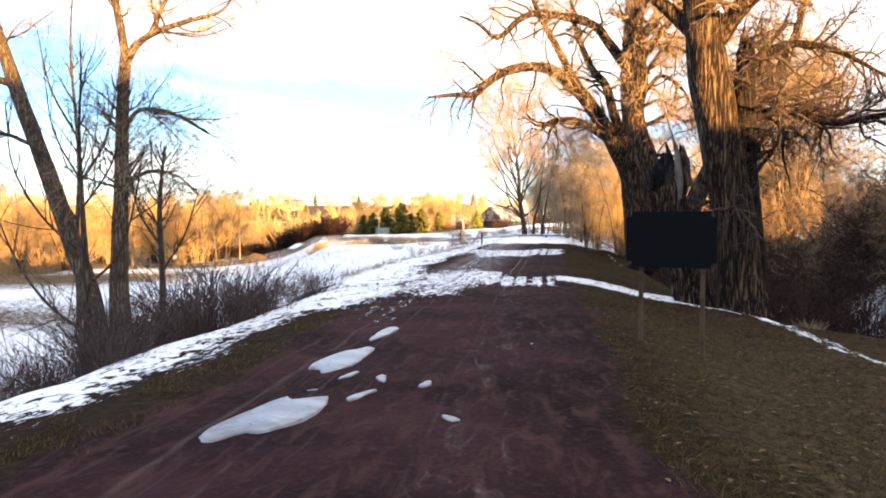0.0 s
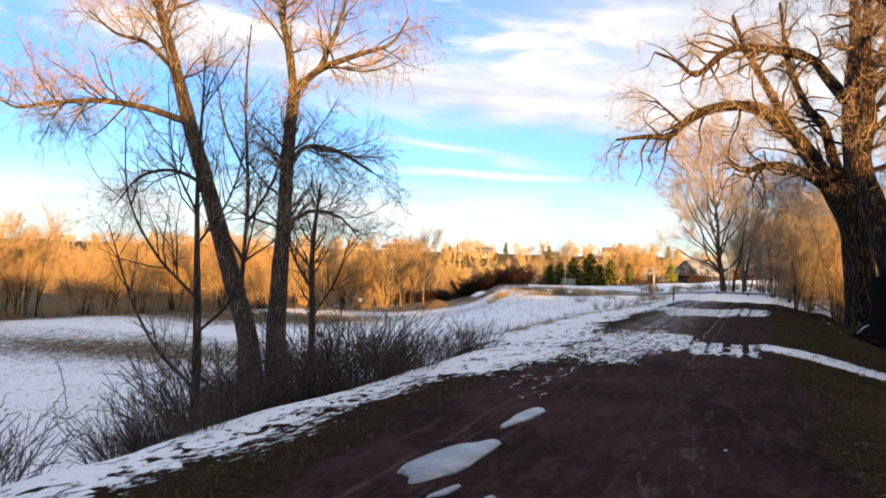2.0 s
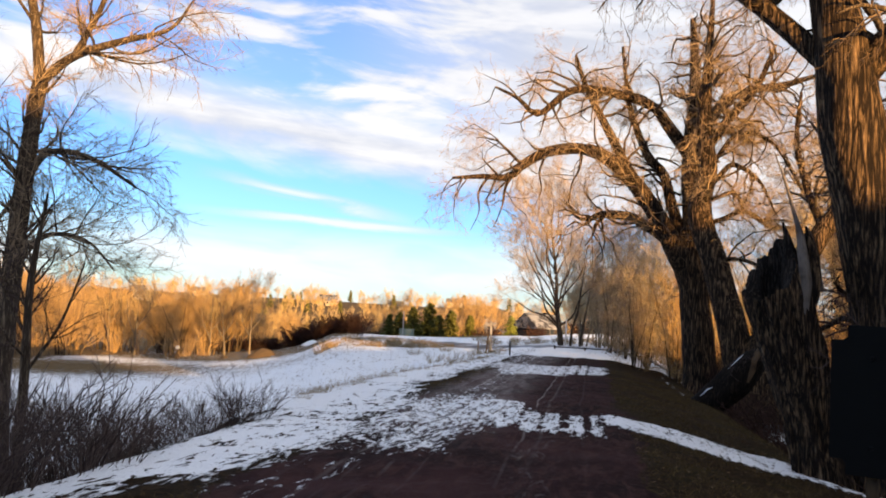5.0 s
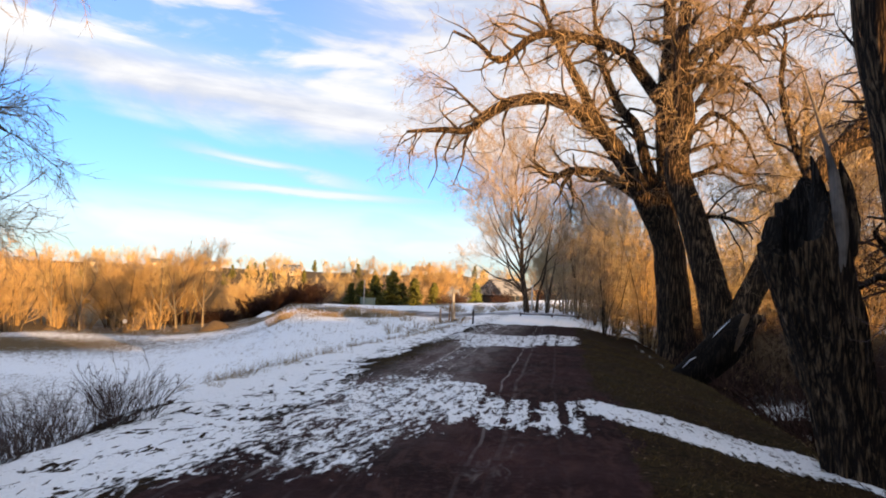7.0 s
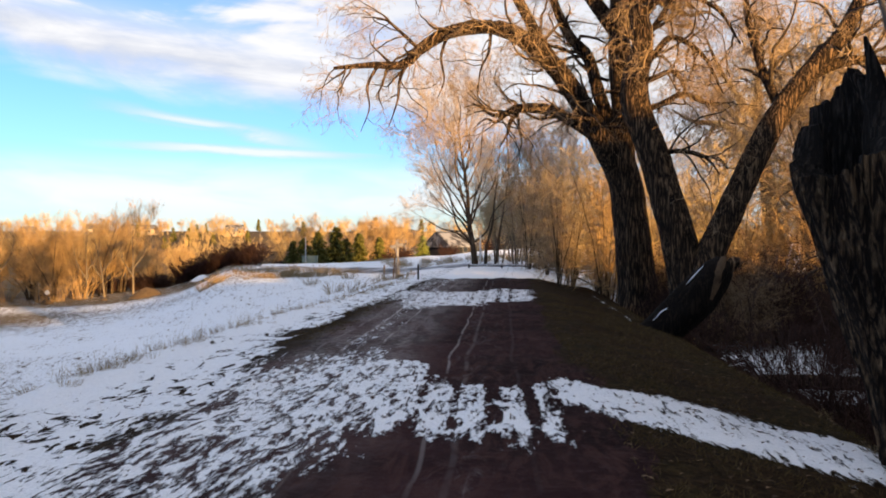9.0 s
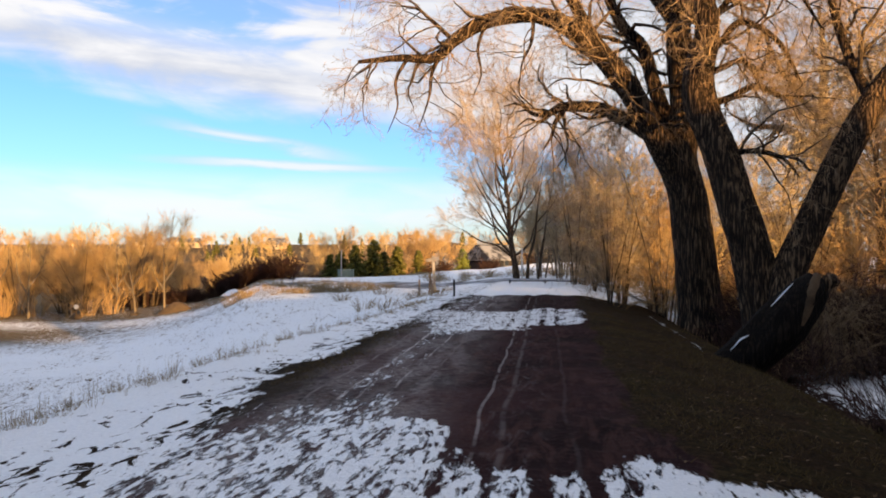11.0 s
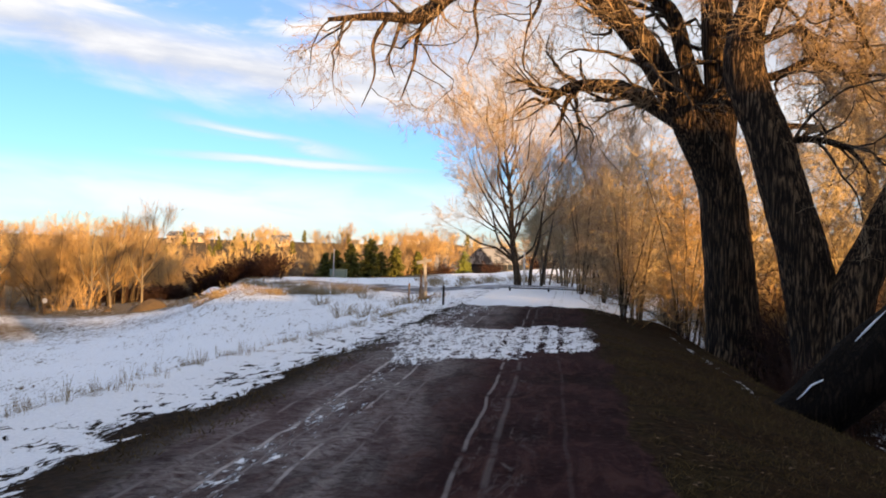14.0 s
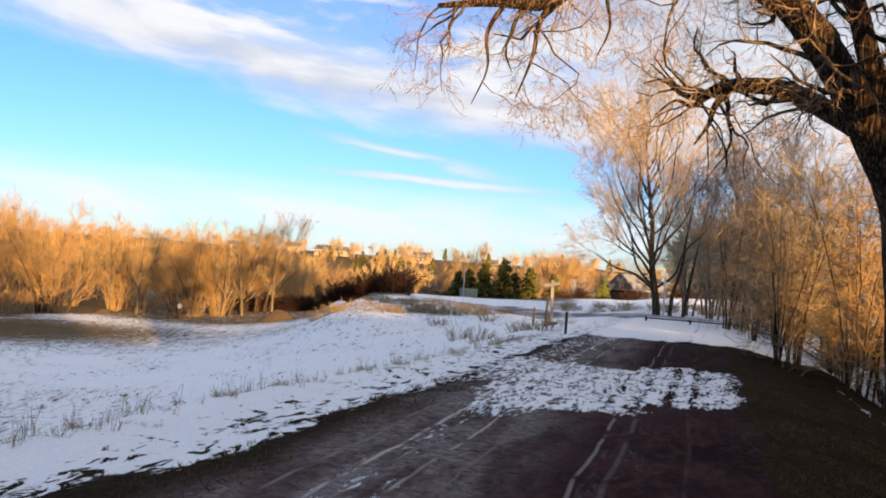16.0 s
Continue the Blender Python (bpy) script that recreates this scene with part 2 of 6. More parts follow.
    rime = maths(tree, "MULTIPLY", step(tree, grain(tree, spot, 9.0, 5.0, 0.75, 0.6), 0.22, 0.80), step(tree, wob, 0.3, -0.7))
    rime = maths(tree, "MULTIPLY", rime, maths(tree, "MULTIPLY_ADD", step(tree, grain(tree, along, 2.2, 4.0), 0.36, 0.60), 0.65, 0.35))
    rime = maths(tree, "MULTIPLY", maths(tree, "MULTIPLY", rime, 0.68), step(tree, run, 15.0, 22.0))
    frost = maths(tree, "MAXIMUM", frost, rime)
    frost = maths(tree, "MULTIPLY", frost, soil)
    base = mixed(tree, frost, base, (0.35, 0.325, 0.32))
    # snow lies where its cover outweighs the relief
    field = maths(tree, "ADD", maths(tree, "MULTIPLY", patch, 0.56), maths(tree, "MULTIPLY", grain(tree, along, 17.0, 4.0, 0.65), 0.44))
    # tyres have pressed dark lanes through the thin snow
    lanes = None
    for centre, wide, amount in ((0.12, 0.05, 0.10), (0.50, 0.04, 0.12), (0.90, 0.075, 0.16), (1.28, 0.06, 0.15), (-0.5, 0.05, 0.03), (-1.05, 0.06, 0.04), (-1.6, 0.08, 0.04)):
        off = maths(tree, "ABSOLUTE", maths(tree, "SUBTRACT", wob, centre))
        line = maths(tree, "MULTIPLY", step(tree, off, wide * 1.8, wide * 0.3), amount)
        lanes = line if lanes is None else maths(tree, "MAXIMUM", lanes, line)
    snow = maths(tree, "SUBTRACT", snow, maths(tree, "MULTIPLY", maths(tree, "MULTIPLY", lanes, step(tree, grain(tree, spot, 0.9, 3.0), 0.35, 0.55)), maths(tree, "MULTIPLY_ADD", step(tree, run, 28.0, 32.0), -0.4, 1.0)))
    # grass and footmarks break through the snow in small dashes
    dash = step(tree, grain(tree, scaled(tree, spot, 4.0, 1.9, 1.0), 1.45, 5.0, 0.66, 1.0), 0.57, 0.66)
    dash = maths(tree, "MULTIPLY", dash, maths(tree, "MULTIPLY", step(tree, across, -2.1, -2.7), step(tree, grain(tree, spot, 0.35, 3.0), 0.40, 0.64)))
    clump = step(tree, grain(tree, scaled(tree, spot, 3.2, 1.7, 1.0), 1.3, 5.0, 0.66, 0.8), 0.52, 0.62)
    clump = maths(tree, "MULTIPLY", clump, maths(tree, "MULTIPLY", step(tree, across, -4.4, -3.2), step(tree, across, -2.0, -2.5)))
    dash = maths(tree, "MAXIMUM", dash, maths(tree, "MULTIPLY", clump, 0.8))
    snow = maths(tree, "SUBTRACT", snow, maths(tree, "MULTIPLY", dash, 0.37))
    cover = step(tree, maths(tree, "ADD", snow, maths(tree, "SUBTRACT", field, 1.0)), -0.02, 0.05)
    white = mixed(tree, step(tree, grit, 0.3, 0.8), (0.70, 0.73, 0.775), (0.845, 0.87, 0.905))
    colour = mixed(tree, cover, base, white)
    height = maths(tree, "ADD", maths(tree, "MULTIPLY", cover, 0.9), maths(tree, "ADD", maths(tree, "MULTIPLY", grit, 0.35), maths(tree, "MULTIPLY", speck, 0.8)))
    return colour, height, maths(tree, "MULTIPLY_ADD", cover, -0.25, 0.92)


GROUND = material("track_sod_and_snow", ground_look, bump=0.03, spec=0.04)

ROAD = material("frosted_asphalt", lambda tree, spot: (mixed(tree, step(tree, grain(tree, spot, 0.9, 5.0), 0.38, 0.62), (0.12, 0.12, 0.13), (0.46, 0.47, 0.50)), grain(tree, spot, 40.0)), bump=0.004)
HILL = material("dry_hill_grass", lambda tree, spot: (mixed(tree, step(tree, grain(tree, spot, 1.5, 5.0), 0.35, 0.7), (0.07, 0.05, 0.03), (0.16, 0.12, 0.07)), grain(tree, spot, 12.0)), bump=0.05)

# ---- meshes from arrays ----


def lattice(x, y, seed=0):
    """Smooth value noise from 0 to 1 at arrays of places."""
    xi, yi = np.floor(x).astype(np.int64), np.floor(y).astype(np.int64)
    fx, fy = x - xi, y - yi
    fx, fy = fx * fx * (3 - 2 * fx), fy * fy * (3 - 2 * fy)

    def value(a, b):
        h = (a * 374761393 + b * 668265263 + seed * 2147483647) & 0xFFFFFFFF
        h = ((h ^ (h >> 13)) * 1274126177) & 0xFFFFFFFF
        return ((h ^ (h >> 16)) & 0xFFFF) / 65535.0
    return (value(xi, yi) * (1 - fx) + value(xi + 1, yi) * fx) * (1 - fy) + (value(xi, yi + 1) * (1 - fx) + value(xi + 1, yi + 1) * fx) * fy


def layered(x, y, octaves=4, seed=0):
    total, size = 0.0, 0.5
    for n in range(octaves):
        total = total + size * lattice(x * 2**n + 17.3 * n, y * 2**n - 9.1 * n, seed + n)
        size *= 0.5
    return total / (1 - 0.5**octaves)


def ramp(v, a, b):
    f = np.clip((v - a) / (b - a), 0, 1)
    return f * f * (3 - 2 * f)


def array_mesh(name, verts, faces, mats, smooth=True):
    """A mesh from an array of places and one of equal-sided faces."""
    me = bpy.data.meshes.new(name)
    verts, faces = np.asarray(verts, np.float32).reshape(-1, 3), np.asarray(faces, np.int32)
    sides = faces.shape[1]
    me.vertices.add(len(verts))
    me.vertices.foreach_set("co", verts.ravel())
    me.loops.add(faces.size)
    me.loops.foreach_set("vertex_index", faces.ravel())
    me.polygons.add(len(faces))
    me.polygons.foreach_set("loop_start", np.arange(0, faces.size, sides, dtype=np.int32))
    me.polygons.foreach_set("use_smooth", np.full(len(faces), smooth))
    me.update(calc_edges=True)
    for m in mats if isinstance(mats, (list, tuple)) else [mats]:
        me.materials.append(m)
    return me


def split(quads):
    """Quads as triangles."""
    return np.vstack([quads[:, [0, 1, 2]], quads[:, [0, 2, 3]]])


def part(name, data, parent, label=""):
    """One mesh object under a thing or a part; data: a mesh, or a bmesh and a material."""
    if isinstance(data, tuple):
        bm, mat = data
        me = bpy.data.meshes.new(name)
        bm.to_mesh(me)
        bm.free()
        me.materials.append(mat)
        data = me
    ob = new(name, data)
    ob.parent = parent
    return tagged(ob, label) if label else ob


def thing(name, label, category, where=(0, 0, 0), group="", kind=""):
    ob = new(name)
    ob.location = where
    ob.empty_display_size = 0.2
    return tagged(ob, label, category, group, kind)


# ---- the lie of the land ----


def track(y):
    """Where the middle of the track runs."""
    y = np.asarray(y, float)
    near = np.minimum(y, 55.0)
    return -0.9 + 0.098 * near + 0.0005 * near**2 + (y - near) * 0.15


def shoulder(y):
    """How much wider the level bank beside the track grows."""
    y = np.asarray(y, float)
    return 1.25 * ramp(y, 17.5, 23) - 0.5 * ramp(y, 33, 42)


def lip_line(y):
    """How far left of the track the bank breaks off."""
    return np.interp(np.asarray(y, float), (20, 24, 31, 37, 44), (4.3, 4.5, 4.35, 3.9, 3.6))


def verge(y):
    """How much wider the grass verge is near the start."""
    return 2.4 * ramp(-np.asarray(y, float), -19.5, -10.5)


def height(x, y):
    """The ground's height: a raised track between a low field and a ditch."""
    x, y = np.asarray(x, float), np.asarray(y, float)
    u = x - track(y)
    z = -0.12 * ramp(-u, 1.9, 3.6)
    lip = shoulder(y)
    left = -2.2 * ramp(-u - lip, 3.3, 9.0) - 1.1 * ramp(-u - lip, 7, 17)
    # the low field climbs gently towards the hedge and the ridge
    west = x + 0.2 * np.clip(y - 62, 0, 40)
    bank = ramp(y + 0.25 * (x + 5), 52, 68) * ramp(west, -10.8, -8.8)
    climb = ramp(y + 0.25 * (x + 5), 44, 62) * (west > -60)
    left = left + climb * (np.interp(west, (-60, -40, -25, -19.6, -15.2, -13.1, -10.8, -8.5), (-3.3, -3.3, -3.3, -3.0, -2.5, -2.05, -1.2, -0.4)) - left) * ramp(-u, 3.3, 7.0)
    left = left - 0.30 * ramp(-u - lip_line(y), 0.0, 0.8) * ramp(y, 19, 23) * (1 - ramp(y, 44, 50))
    left = left * (1 - bank) + bank * (-0.4 * ramp(-u, 3.3, 7.5) + 0.04 * ramp(-u, 7.5, 14.5))
    v = u - verge(y)
    right = -0.4 * ramp(u, 1.9, 4.6) - 1.35 * ramp(v, 4.4, 7.2) + 2.0 * ramp(v, 9.5, 13.5) + 4.2 * ramp(u, 14, 60)
    far_right = ramp(y, 60, 85)
    right = right * (1 - far_right) + far_right * (0.5 * ramp(u, 8, 60) - 0.3 * ramp(u, 2, 5))
    z = z + left + right
    valley = ramp(y, 85, 150) * ramp(-u + 0.25 * (y - 85), 0, 40)
    z = z - 2.2 * valley + (5 + 10 * ramp(-x, -60, 10)) * ramp(y, 320, 600) + (0.75 * ramp(y, 78, 112) + 0.4 * ramp(y, 116, 150) * (1 - ramp(y, 180, 230))) * ramp(x, -8, 5)
    z = z + 0.40 * (layered(x / 2.6, y / 2.6, 4, 15) - 0.5) * bank * ramp(-u, 4.0, 6.5) * (y < 95)
    rough = (layered(x / 1.7, y / 1.7, 4, 1) - 0.5) * (0.10 + 0.22 * ramp(np.abs(u), 3.5, 8))
    fine = (layered(x / 0.22, y / 0.22, 2, 9) - 0.5) * 0.035
    ruts = -0.03 * np.exp(-((u + 1.4) / 0.3) ** 2) - 0.025 * np.exp(-((u - 0.4) / 0.25) ** 2)
    return z + rough + fine + ruts * (np.abs(u) < 3)


def ground_height(x, y):
    return float(height(np.array([x]), np.array([y]))[0])


def snow_tail(u):
    """Where the strip of snow across the turf runs, and how wide it is."""
    return np.interp(u, (1.6, 2.2, 3.4, 4.4, 5.2, 5.8, 7.0), (20.6, 19.7, 19.2, 18.9, 17.2, 14.9, 13.4)), np.interp(u, (2.0, 3.5, 4.5, 6.0), (1.0, 1.45, 1.3, 0.9))


def growing(start, stop, first, rate):
    out, v, d = [], start, first
    while v < stop:
        v, d = v + d, d * rate
        out.append(v)
    return np.array(out)


def build_ground():
    us = np.concatenate([-growing(5.5, 2500, 0.17, 1.09)[::-1], np.arange(-5.5, 6.5, 0.15), growing(6.5, 2500, 0.17, 1.09)])
    ys = np.concatenate([-growing(3.0, 400, 0.3, 1.10)[::-1], np.arange(-3.0, 46, 0.17), growing(46, 3000, 0.19, 1.05)])
    u, y = np.meshgrid(us, ys)
    x = u + track(y)
    z = height(x, y)
    n, m = u.shape
    idx = np.arange(n * m).reshape(n, m)
    quads = np.stack([idx[:-1, :-1], idx[:-1, 1:], idx[1:, 1:], idx[1:, :-1]], -1).reshape(-1, 4)
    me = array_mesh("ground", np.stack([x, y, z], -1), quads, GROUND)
    # how fully snow covers the ground, 0 to 1
    wav = (layered(x / 1.1, y / 1.6, 3, 3) - 0.5)
    uw = u + 0.9 * wav
    snow = 0.34 * ramp(-uw, 1.8, 2.5) + 0.16 * ramp(-uw, 2.4, 3.0) + 0.16 * ramp(-uw, 2.8, 3.8)
    snow = np.maximum(snow, (0.52 + 0.05 * ramp(-uw, 1.7, 2.6)) * ramp(-uw, -0.3, 0.7) * ramp(y + wav, 12.5, 16) * ramp(25.2 - y + 2 * wav, 0, 2.0))
    snow = np.maximum(snow, (0.60 + 0.10 * ramp(-u, 2.2, 3.0)) * ramp(-u - 0.4 * wav, 0.9, 2.3) * ramp(y, 11, 14) * (1 - ramp(y, 23, 26) * ramp(uw, -2.6, -2.3)))
    snow = snow * (1 - 0.13 * ramp(-u, 6, 12))
    band1 = ramp(y + 1.2 * wav, 16.8, 18.6) * ramp(23.4 - 1.7 * ramp(u, -0.2, 0.5) - y + wav, 0, 1.1) * ramp(2.1 - u, 0, 0.7)
    mid, wide = snow_tail(u)
    tail = np.exp(-(((y + 0.6 * wav - mid) / wide) ** 2)) * ramp(u, 1.2, 1.8) * ramp(6.4 - u, 0, 0.5)
    scraps = np.exp(-(((u - 5.85 + 0.5 * wav) / 0.30) ** 2)) * ramp(y, 8.5, 9.8) * ramp(15.6 - y, 0, 0.8)
    hollow = np.exp(-(((u - 11.0) / 1.5) ** 2)) * np.exp(-(((y - 22) / 4.5) ** 2))
    band2 = ramp(y + 3 * wav - 0.5 * u, 31.4, 33.4) * ramp(40.4 - y + 3 * wav, 0, 1.8) * ramp(2.5 - u + 1.2 * wav, 0, 0.9)
    end = ramp(y + 2 * wav, 46.5, 48.5)
    seam = np.exp(-(((u - 4.35 + 0.5 * wav) / 0.22) ** 2)) * ramp(y, 29, 32) * (1 - ramp(y, 42, 45))
    crumbs = np.exp(-(((y - 9.1 + 0.5 * wav) / 0.20) ** 2)) * ramp(u, 0.2, 0.5) * ramp(1.7 - u, 0, 0.3)
    for piece in (0.47 * crumbs, 0.50 * seam, 0.555 * band1, 0.55 * scraps, np.minimum(0.585, 0.88 * tail), 0.56 * band2, 0.66 * end):
        snow = np.maximum(snow, piece)
    frosty = (0.44 + 0.04 * ramp(y, 22, 25)) * ramp(-uw, 0.1, 1.4) * ramp(y, 7, 12) * (np.abs(u) < 2.3)
    snow = np.maximum(snow, frosty)
    ditch = ramp(u - verge(y), 5.0, 6.5)
    snow = np.where(u > 3, np.maximum(snow * (1 - 0.5 * ditch * (y < 48)), ditch * (0.22 + 0.55 * ramp(u, 20, 30) + 0.50 * hollow + 0.45 * np.exp(-((u - 8.9) / 1.7) ** 2) * ramp(y, 25.5, 29) * (1 - ramp(y, 44, 48)))), snow)
    snow = snow - 0.10 * np.exp(-(((x + 7) / 7) ** 2)) * np.exp(-(((y - 63) / 7) ** 2)) * (u < -4)
    snow = snow - 0.10 * ramp(-u, 3.9, 4.6) * (1 - ramp(-u, 8.0, 9.5)) * (1 - ramp(y, 18, 21))
    snow = snow - 0.27 * np.exp(-(((u + 6.4 + 3.5 * wav) / 2.0) ** 4)) * np.exp(-(((y - 14.8 + 6 * wav) / 4.3) ** 4))
    snow = snow - 0.13 * np.exp(-(((y - 84 + 0.2 * x) / 3.0) ** 2)) * ramp(x, -2, 4)
    stubble = np.exp(-(((x + 30) / 14) ** 2)) * np.exp(-(((y - 64) / 9) ** 2))
    stubble = stubble + 0.62 * np.exp(-(((x + 27) / 12) ** 2)) * np.exp(-(((y - 41) / 5.5) ** 2))
    snow = snow - 0.27 * stubble * (u < -6)
    field_edge = ramp(y + 0.28 * (x + 20), 70, 76) * (x < -12)
    field_edge = np.maximum(field_edge, 1.5 * ramp(np.interp(y, (40, 50, 60, 70, 76), (-45, -41, -38.5, -36, -33)) - x + 2 * wav, 0, 2.5) * (y < 120))
    snow = snow * (1 - 0.30 * field_edge) * (1 - 0.35 * ramp(y, 88, 100) * ramp(-u, 8, 14)) * (1 - 0.5 * ramp(y, 140, 170) * (1 - ramp(y, 225, 245)) - 0.6 * ramp(y, 330, 370))
    bald = np.exp(-((y - 29) / 4.0) ** 2) * np.exp(-((u + 2.05) / 0.4) ** 2)
    # grass shows through along the lip of the track
    clump = layered(x / 0.38, y / 0.8, 3, 21)
    through_snow = ramp(clump, 0.53, 0.62) * np.exp(-(((u + 2.15) / 0.42) ** 2)) * (1 - ramp(y, 33, 36))
    through_snow = (0.22 - 0.13 * ramp(y, 12, 14) * (1 - ramp(y, 23, 25))) * through_snow + 0.5 * ramp(layered(x / 0.5, y / 0.7, 3, 33), 0.50, 0.60) * np.exp(-(((u + 2.65) / 0.40) ** 2)) * np.exp(-(((y - 27.2) / 2.0) ** 2))
    snow = np.clip(snow - 0.5 * bald - through_snow, 0, 1)
    soil = ramp(2.35 - np.abs(u + 0.05) + 0.7 * wav, -0.1, 0.75) * (y < 60)
    for name, values in (("snow", snow), ("soil", soil), ("across", u)):
        layer = me.attributes.new(name, "FLOAT", "POINT")
        layer.data.foreach_set("value", values.astype(np.float32).ravel())
    return tagged(new("ground", me), "dark bare earth track, winter grass and patchy snow", "ground", kind="structure")


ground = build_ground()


def build_shade_hill():
    """An unseen hill added behind and to the right to keep the low sun off the track."""
    along = np.arange(-90, 110, 0.5)
    toward = np.concatenate([np.arange(18, 40, 1.0), np.arange(40, 90, 5.0)])
    s, q = np.meshgrid(along, toward)
    x = 0.5 * q + 0.866 * s
    y = -0.866 * q + 0.5 * s
    # crest heights set how far up each tree the shade reaches
    crest = np.interp(s, (7, 11, 16, 20, 25.0, 26.0, 28.8, 29.6, 32.5, 35, 46, 52), (14.4, 11.2, 10.6, 12.2, 12.4, 14.9, 14.9, 9.8, 9.6, 9.6, 10.0, 11.6))
    low = height(x, y) - 0.4
    z = low + (crest + 0.5 * (layered(x / 4, y / 4, 3, 5) - 0.5) - low) * ramp(q, 19, 38) * (1 - ramp(q, 55, 85))
    n, m = s.shape
    idx = np.arange(n * m).reshape(n, m)
    quads = np.stack([idx[:-1, :-1], idx[:-1, 1:], idx[1:, 1:], idx[1:, :-1]], -1).reshape(-1, 4)
    me = array_mesh("shade_hill", np.stack([x, y, z], -1), quads, HILL)
    return tagged(new("shade_hill", me), "unseen brown hill added behind the track to block the sun", "hill", kind="structure")


build_shade_hill()


def build_road():
    """The frosty paved way that crosses beyond the posts."""
    line = smooth_line([(20, 66.5, 0, 1), (14, 67.0, 0, 1), (9, 67.4, 0, 1), (4.0, 69.5, 0, 1), (0, 72.5, 0, 1), (-4, 75.0, 0, 1), (-10, 77.0, 0, 1)], 60)[:, :2]
    way = np.gradient(line, axis=0)
    side = np.stack([-way[:, 1], way[:, 0]], 1)
    side /= np.linalg.norm(side, axis=1, keepdims=True)
    rows = []
    for off, up in ((-2.25, -0.2), (-2.2, 0.03), (-1.1, 0.06), (0, 0.08), (1.1, 0.06), (2.2, 0.03), (2.25, -0.2)):
        p = line + side * off
        rows.append(np.stack([p[:, 0], p[:, 1], height(p[:, 0], p[:, 1]) + up + 0.03], 1))
    grid = np.stack(rows, 1)
    n, m = grid.shape[:2]
    idx = np.arange(n * m).reshape(n, m)
    quads = np.stack([idx[:-1, :-1], idx[:-1, 1:], idx[1:, 1:], idx[1:, :-1]], -1).reshape(-1, 4)
    return tagged(new("road", array_mesh("road", grid, quads, ROAD)), "grey frosted paved path crossing the snow", "road", kind="structure")

# ---- trees ----


def smooth_line(points, count):
    """A soft curve through (x, y, z, radius) points, resampled evenly."""
    p = np.array(points, float)
    p = np.vstack([2 * p[0] - p[1], p, 2 * p[-1] - p[-2]])
    out = []
    for i in range(1, len(p) - 2):
        t = np.linspace(0, 1, 12, endpoint=False)[:, None]
        a, b, c, d = p[i - 1 : i + 3]
        out.append(0.5 * (2 * b + (c - a) * t + (2 * a - 5 * b + 4 * c - d) * t**2 + (3 * b - a - 3 * c + d) * t**3))
    out = np.vstack(out + [p[-2:-1]])
    run = np.r_[0, np.cumsum(np.linalg.norm(np.diff(out[:, :3], axis=0), axis=1))]
    at = np.linspace(0, run[-1], count)
    return np.stack([np.interp(at, run, out[:, k]) for k in range(4)], 1)


def tubes(lines, radii, sides):
    """Verts and quads of tubes along lines (N, K, 3)."""
    n, k, _ = lines.shape
    tang = np.gradient(lines, axis=1)
    tang /= np.linalg.norm(tang, axis=2, keepdims=True) + 1e-9
    ref = np.where(np.abs(tang[:, :1, 2:]) > 0.8, np.array([1.0, 0.2, 0]), np.array([0.1, 0.2, 1.0]))
    a = np.cross(tang, np.broadcast_to(ref, tang.shape))
    a /= np.linalg.norm(a, axis=2, keepdims=True) + 1e-9
    b = np.cross(tang, a)
    turn = np.linspace(0, 2 * np.pi, sides, endpoint=False)
    ring = a[:, :, None] * np.cos(turn)[:, None] + b[:, :, None] * np.sin(turn)[:, None]
    verts = lines[:, :, None] + ring * (radii[:, :, None, None] if radii.ndim == 2 else radii[..., None])
    base = np.arange(n * k * sides).reshape(n, k, sides)
    q = np.stack([base[:, :-1], np.roll(base, -1, 2)[:, :-1], np.roll(base, -1, 2)[:, 1:], base[:, 1:]], -1)
    return verts.reshape(-1, 3), q.reshape(-1, 4)


def cones(lines, radii):
    """Pointed twigs from the first to the last place of each line: verts and triangles."""
    base, tip = lines[:, 0], lines[:, -1]
    way = tip - base
    a = np.cross(way, np.array([0.31, 0.17, 0.93]))
    a /= np.linalg.norm(a, axis=1, keepdims=True) + 1e-9
    b = np.cross(way, a)
    b /= np.linalg.norm(b, axis=1, keepdims=True) + 1e-9
    corners = [base + radii[:, None] * (np.cos(t) * a + np.sin(t) * b) for t in (0, 2.094, 4.189)]
    verts = np.stack([*corners, tip], 1).reshape(-1, 3)
    n = 4 * np.arange(len(lines))[:, None]
    return verts, np.vstack([n + [0, 1, 3], n + [1, 2, 3], n + [2, 0, 3]])


